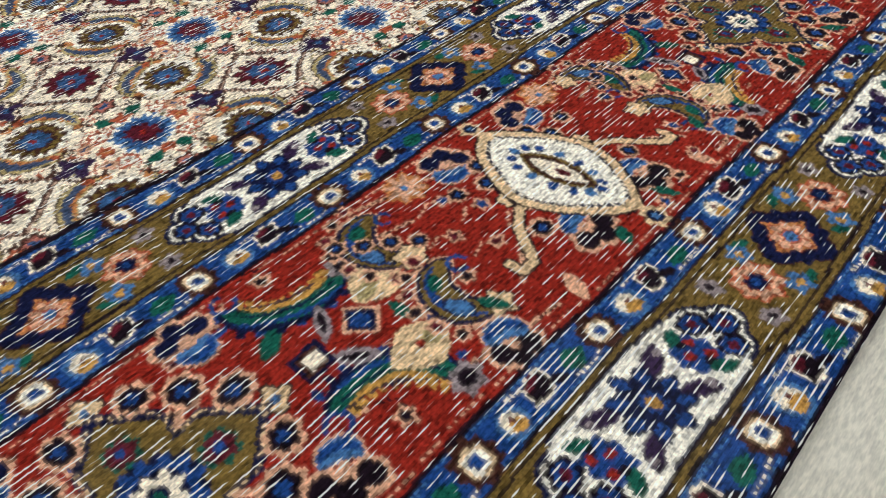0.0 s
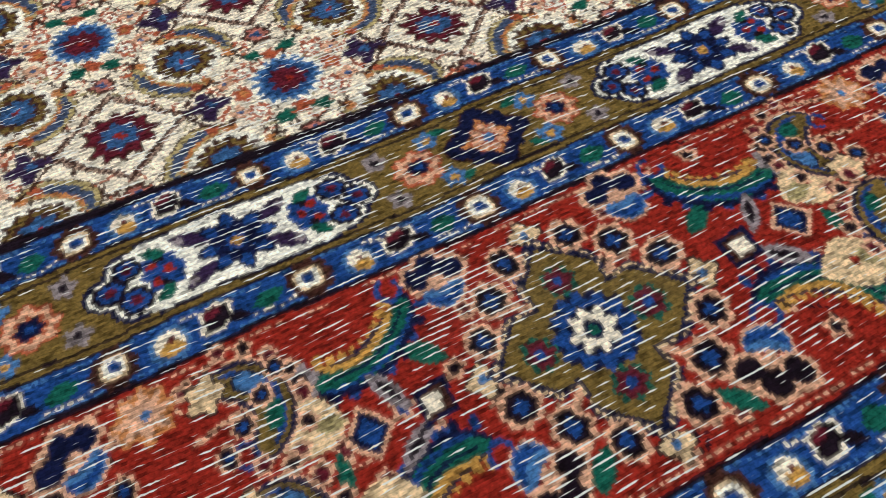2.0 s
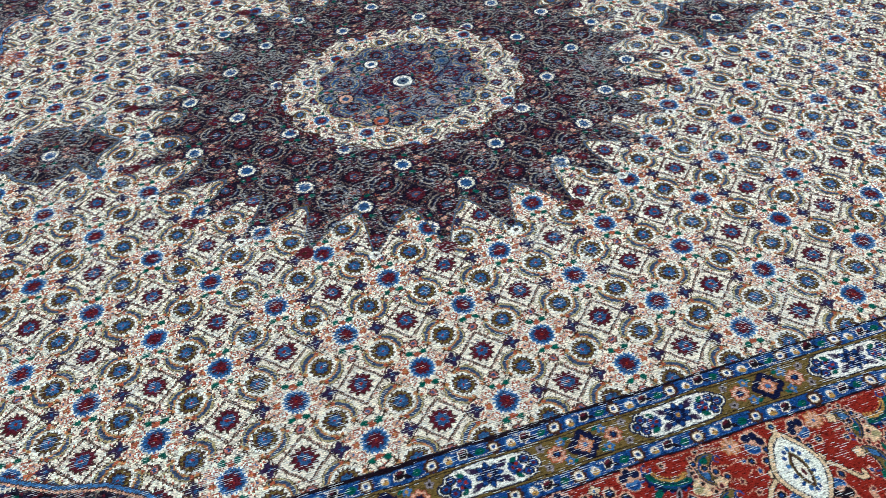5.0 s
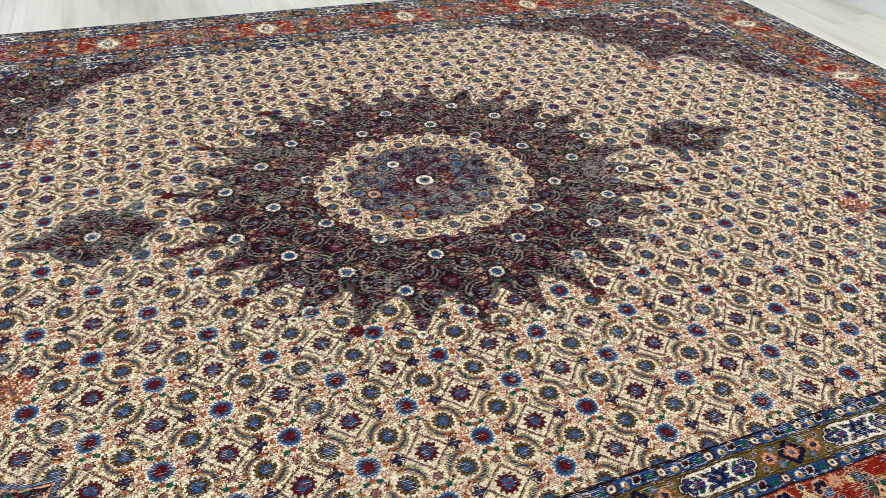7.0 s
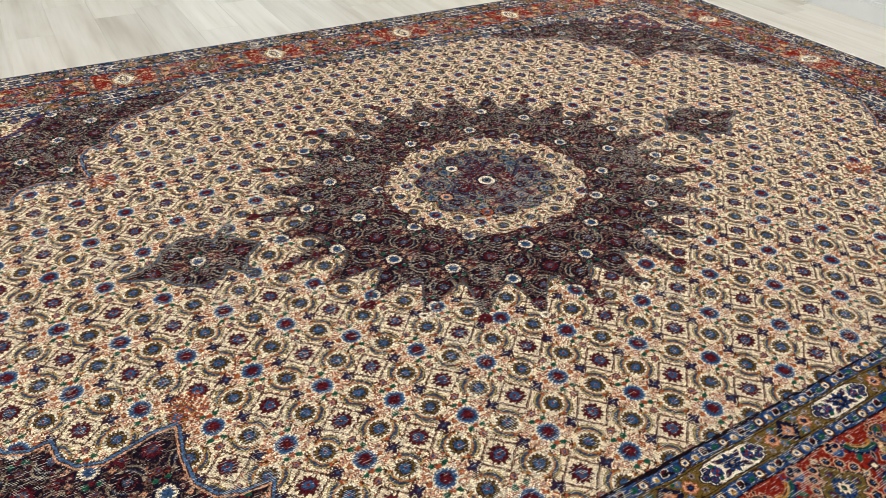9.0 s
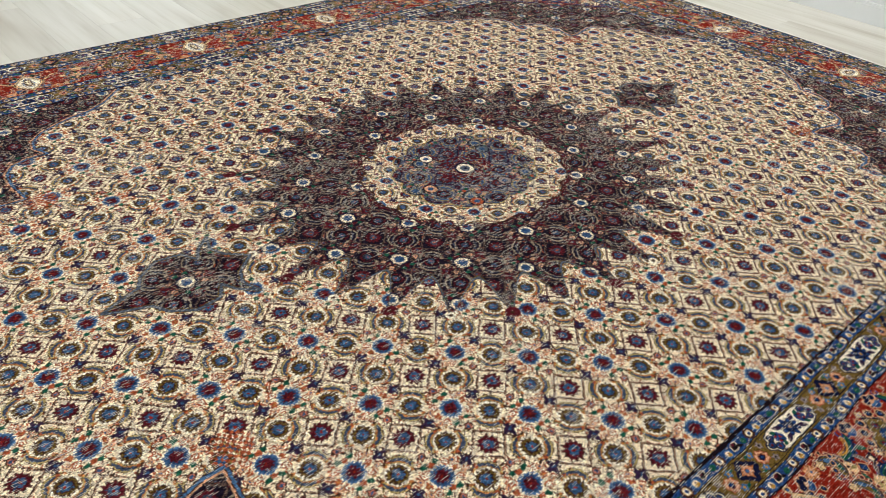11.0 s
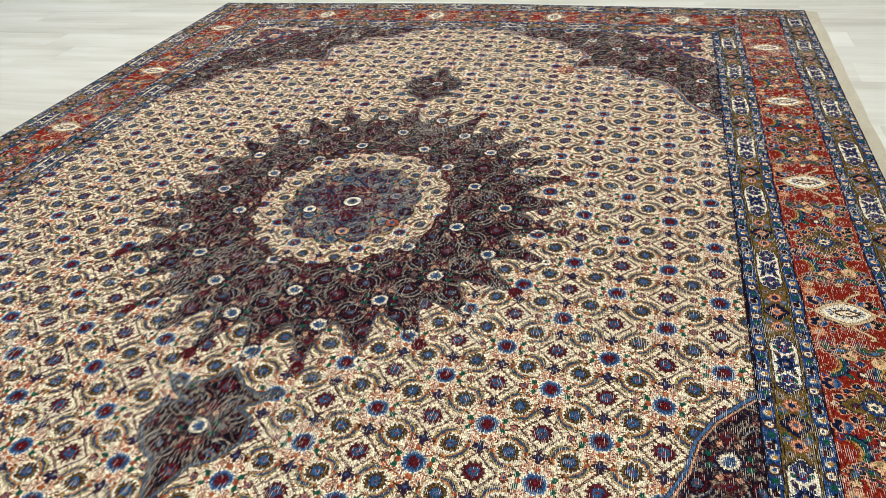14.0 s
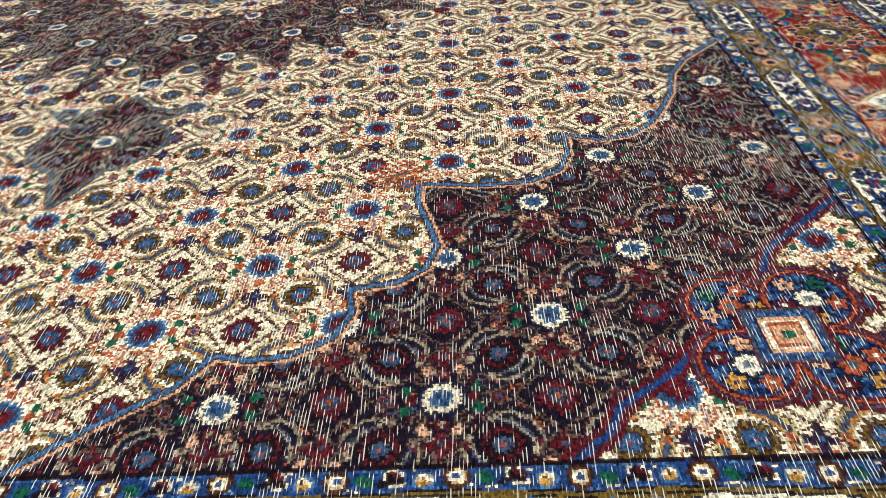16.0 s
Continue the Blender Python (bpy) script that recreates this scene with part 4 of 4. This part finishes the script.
def knot_sheet(x0, y0, x1, y1, step, blend=0.15, uneven=0.30):
    """A sheet of knots: grid of places, their colours, and the region of each cell."""
    nx, ny = max(2, round((x1 - x0) / step)), max(2, round((y1 - y0) / step))
    xs, ys = np.linspace(x0, x1, nx + 1), np.linspace(y0, y1, ny + 1)
    gx, gy = np.meshgrid(xs, ys, indexing="ij")
    cx, cy = np.meshgrid((xs[1:] + xs[:-1]) / 2, (ys[1:] + ys[:-1]) / 2, indexing="ij")
    dyes, reg = weave(cx.ravel(), cy.ravel())
    z = rng.normal(0, 0.00028, gx.shape)
    edge = np.minimum.reduce([gx - RUG_X0, RUG_X1 - gx, gy - RUG_Y0, RUG_Y1 - gy])
    z -= 0.004 * np.clip(1 - edge / 0.008, 0, 1) ** 2
    inner = np.zeros(gx.shape)
    inner[1:-1, 1:-1] = 1
    gx, gy = gx + inner * rng.normal(0, step * 0.13, gx.shape), gy + inner * rng.normal(0, step * 0.13, gx.shape)
    z[0], z[-1], z[:, 0], z[:, -1] = z[0] * 0, z[-1] * 0, z[:, 0] * 0, z[:, -1] * 0
    rgb = DYE_RGB[dyes] * rng.normal(1.0, uneven, (dyes.size, 1)).clip(0.5, 1.6)
    # neighbouring knots lean into each other: each corner takes some of the knots that meet there
    cell = rgb.reshape(nx, ny, 3)
    pad = np.pad(cell, ((1, 1), (1, 1), (0, 0)), mode="edge")
    meet = (pad[:-1, :-1] + pad[1:, :-1] + pad[:-1, 1:] + pad[1:, 1:]) / 4
    corner = np.stack([cell * (1 - blend) + q * blend for q in (meet[:-1, :-1], meet[1:, :-1], meet[1:, 1:], meet[:-1, 1:])], 2)
    return np.stack([gx, gy, z], -1).reshape(-1, 3), corner.reshape(-1, 4, 3).astype(np.float32), reg.reshape(nx, ny), nx, ny


def knot_mesh(name, place, rgb, quads):  # one cell, one dye: a knot
    used, idx = np.unique(quads, return_inverse=True)
    me = bpy.data.meshes.new(name)
    nq = len(quads)
    me.vertices.add(len(used)), me.loops.add(nq * 4), me.polygons.add(nq)
    me.vertices.foreach_set("co", place[used].astype(np.float32).ravel())
    me.loops.foreach_set("vertex_index", idx.ravel().astype(np.int32))
    me.polygons.foreach_set("loop_start", np.arange(0, nq * 4, 4, dtype=np.int32))
    me.update(calc_edges=True)
    col = me.attributes.new("dye", "BYTE_COLOR", "CORNER")
    col.data.foreach_set("color", np.concatenate([rgb.reshape(-1, 3).clip(0, 1), np.ones((nq * 4, 1), np.float32)], 1).ravel())
    me.materials.append(PILE)
    return me


def rug():
    top = new("rug")
    tagged(top, "large worn Persian rug, cream field, dark medallion, red border", "rug")
    NEAR = (-0.50, RUG_Y0, 0.80, -0.80)
    MID = 0.35
    sheets = [knot_sheet(*NEAR, 0.0016, 0.45, 0.11), knot_sheet(RUG_X0, NEAR[1], NEAR[0], NEAR[3], 0.0027, 0.15), knot_sheet(NEAR[2], NEAR[1], RUG_X1, NEAR[3], 0.0036),
              knot_sheet(RUG_X0, NEAR[3], 0.9, MID, 0.0027), knot_sheet(0.9, NEAR[3], RUG_X1, MID, 0.0045), knot_sheet(RUG_X0, MID, RUG_X1, RUG_Y1, 0.0042)]
    place, rgb = np.concatenate([s[0] for s in sheets]), np.concatenate([s[1] for s in sheets])
    quads, reg, base = [], [], 0
    for p, _, r, nx, ny in sheets:
        i, j = np.meshgrid(np.arange(nx), np.arange(ny), indexing="ij")
        a = base + i * (ny + 1) + j
        quads.append(np.stack([a, a + ny + 1, a + ny + 2, a + 1], -1).reshape(-1, 4)), reg.append(r.ravel())
        base += len(p)
    quads, reg = np.concatenate(quads), np.concatenate(reg)
    labels = {"field": "cream ground with small all-over flowers", "medallion": "dark purple pointed medallion", "medallion_ring": "cream flowered ring", "medallion_centre": "blue flowered centre disc",
              "pendant": "dark leaf-shaped pendant", "corner_panel": "dark lobed corner panel with blue palmette", "main_border": "brick-red border with stars and lozenges",
              "inner_guard_border": "blue and olive guard stripes", "outer_guard_border": "blue and olive guard stripes"}
    for k, name in enumerate(REGIONS):
        ob = new(name, knot_mesh(name, place, rgb[reg == k], quads[reg == k]))
        ob.parent = top
        tagged(ob, labels[name])
    # foundation under the pile
    bm = box(bmesh.new(), RUG_X0 + 0.003, RUG_Y0 + 0.003, FLOOR_Z + 0.0006, RUG_X1 - 0.003, RUG_Y1 - 0.003, -0.0030)
    part("foundation", bm, BACKING, top, "cotton foundation under the pile")

    # flat-woven strip along the near long side, thin cord along the far one
    def strip(name, along, base, width, wob, mat, label):
        bm = bmesh.new()
        n = 160
        rows = []
        for i in range(n + 1):
            s = along[0] + (along[1] - along[0]) * i / n
            w = width + wob * math.sin(s * 2.3) + wob * 0.4 * math.sin(s * 17 + 1)
            rows.append([bm.verts.new((s, base + sg * q, z)) for sg, q, z in ((math.copysign(1, width), 0.0, -0.0045), (1, w * 0.5, -0.0062 + 0.0006 * math.sin(s * 9)), (1, w * 0.97, -0.0068), (1, w, FLOOR_Z + 0.0008), (1, 0.0, FLOOR_Z + 0.0005))])
        for p, q in zip(rows, rows[1:]):
            for k in range(4):
                bm.faces.new((p[k], q[k], q[k + 1], p[k + 1]))
        bmesh.ops.recalc_face_normals(bm, faces=bm.faces)
        return part(name, bm, mat, top, label)

    strip("side_binding", (RUG_X0, RUG_X1), RUG_Y0 + 0.002, -0.052, 0.004, KILIM, "flat cream woven strip")
    strip("side_binding", (RUG_X0, RUG_X1), RUG_Y1 - 0.002, 0.010, 0.001, COTTON, "narrow white overcast edge")
    # end webbing and fringe
    for x, s in ((RUG_X1, 1), (RUG_X0, -1)):
        bm = bmesh.new()
        rows = []
        for i in range(181):
            y = RUG_Y0 + 0.004 + (RUG_Y1 - RUG_Y0 - 0.008) * i / 180
            w = 0.030 + 0.004 * math.sin(y * 5) + 0.003 * math.sin(y * 41)
            rows.append([bm.verts.new((x + s * q, y, z)) for q, z in ((-0.001, -0.0045), (w * 0.5, -0.0030), (w, -0.0055), (w, FLOOR_Z + 0.0006))])
        for p, q in zip(rows, rows[1:]):
            for k in range(3):
                bm.faces.new((p[k], q[k], q[k + 1], p[k + 1]))
        bmesh.ops.recalc_face_normals(bm, faces=bm.faces)
        part("end_webbing", bm, COTTON, top, "white flat-woven cotton end")
        verts, faces = [], []
        for i in range(900):
            y = RUG_Y0 + 0.006 + (RUG_Y1 - RUG_Y0 - 0.012) * (i + rng.random()) / 900
            ln, dy, wd = 0.016 + 0.022 * rng.random(), rng.normal(0, 0.006), 0.0011
            p0, p1, p2 = x + s * 0.022, x + s * (0.026 + ln * 0.4), x + s * (0.026 + ln * 0.8)
            b = len(verts)
            for px, py, pz in ((p0, y, -0.0040), (p1, y + dy * 0.4, FLOOR_Z + 0.0030), (p2, y + dy, FLOOR_Z + 0.0016)):
                verts += [(px, py - wd, pz - 0.0008), (px, py, pz + 0.0008), (px, py + wd, pz - 0.0008)]
            for k in (0, 3):
                faces += [(b + k, b + k + 3, b + k + 4, b + k + 1), (b + k + 1, b + k + 4, b + k + 5, b + k + 2), (b + k + 2, b + k + 5, b + k + 3, b + k)]
            faces.append((b + 6, b + 8, b + 7))
        me = bpy.data.meshes.new("fringe")
        me.from_pydata(verts, [], faces)
        me.materials.append(COTTON)
        ob = new("fringe", me)
        ob.parent = top
        tagged(ob, "short ragged white cotton fringe", kind="stuff")
    return top


def lie(top):
    """The rug is not quite square: its far end slants a little."""
    for ob in top.children:
        me = ob.data
        co = np.empty(len(me.vertices) * 3, np.float32)
        me.vertices.foreach_get("co", co)
        co = co.reshape(-1, 3)
        x, y = co[:, 0].copy(), co[:, 1].copy()
        a = np.clip((x - 0.9) / (RUG_X1 - 0.9), 0, 1.1)
        co[:, 0] += a * a * 0.055 * np.minimum(y, 0)
        me.vertices.foreach_set("co", co.ravel())
        me.update()


lie(rug())


# ---- floor planks ----
def planks():
    wide, long, gap = 0.198, 1.22, 0.0006
    bm = box(bmesh.new(), -wide / 2 + gap / 2, -long / 2 + gap / 2, -0.008, wide / 2 - gap / 2, long / 2 - gap / 2, 0.0, 0.0005)
    me = bpy.data.meshes.new("plank")
    bm.to_mesh(me), bm.free()
    me.materials.append(LAMINATE)
    pick = random.Random(3)
    x = WEST + wide / 2
    while x < EAST:
        y = SOUTH + long / 2 - pick.random() * long
        while y - long / 2 < NORTH:
            ob = new("plank", me)
            ob.parent = floor
            ob.location = (x, y, FLOOR_Z)
            y += long
        x += wide


planks()
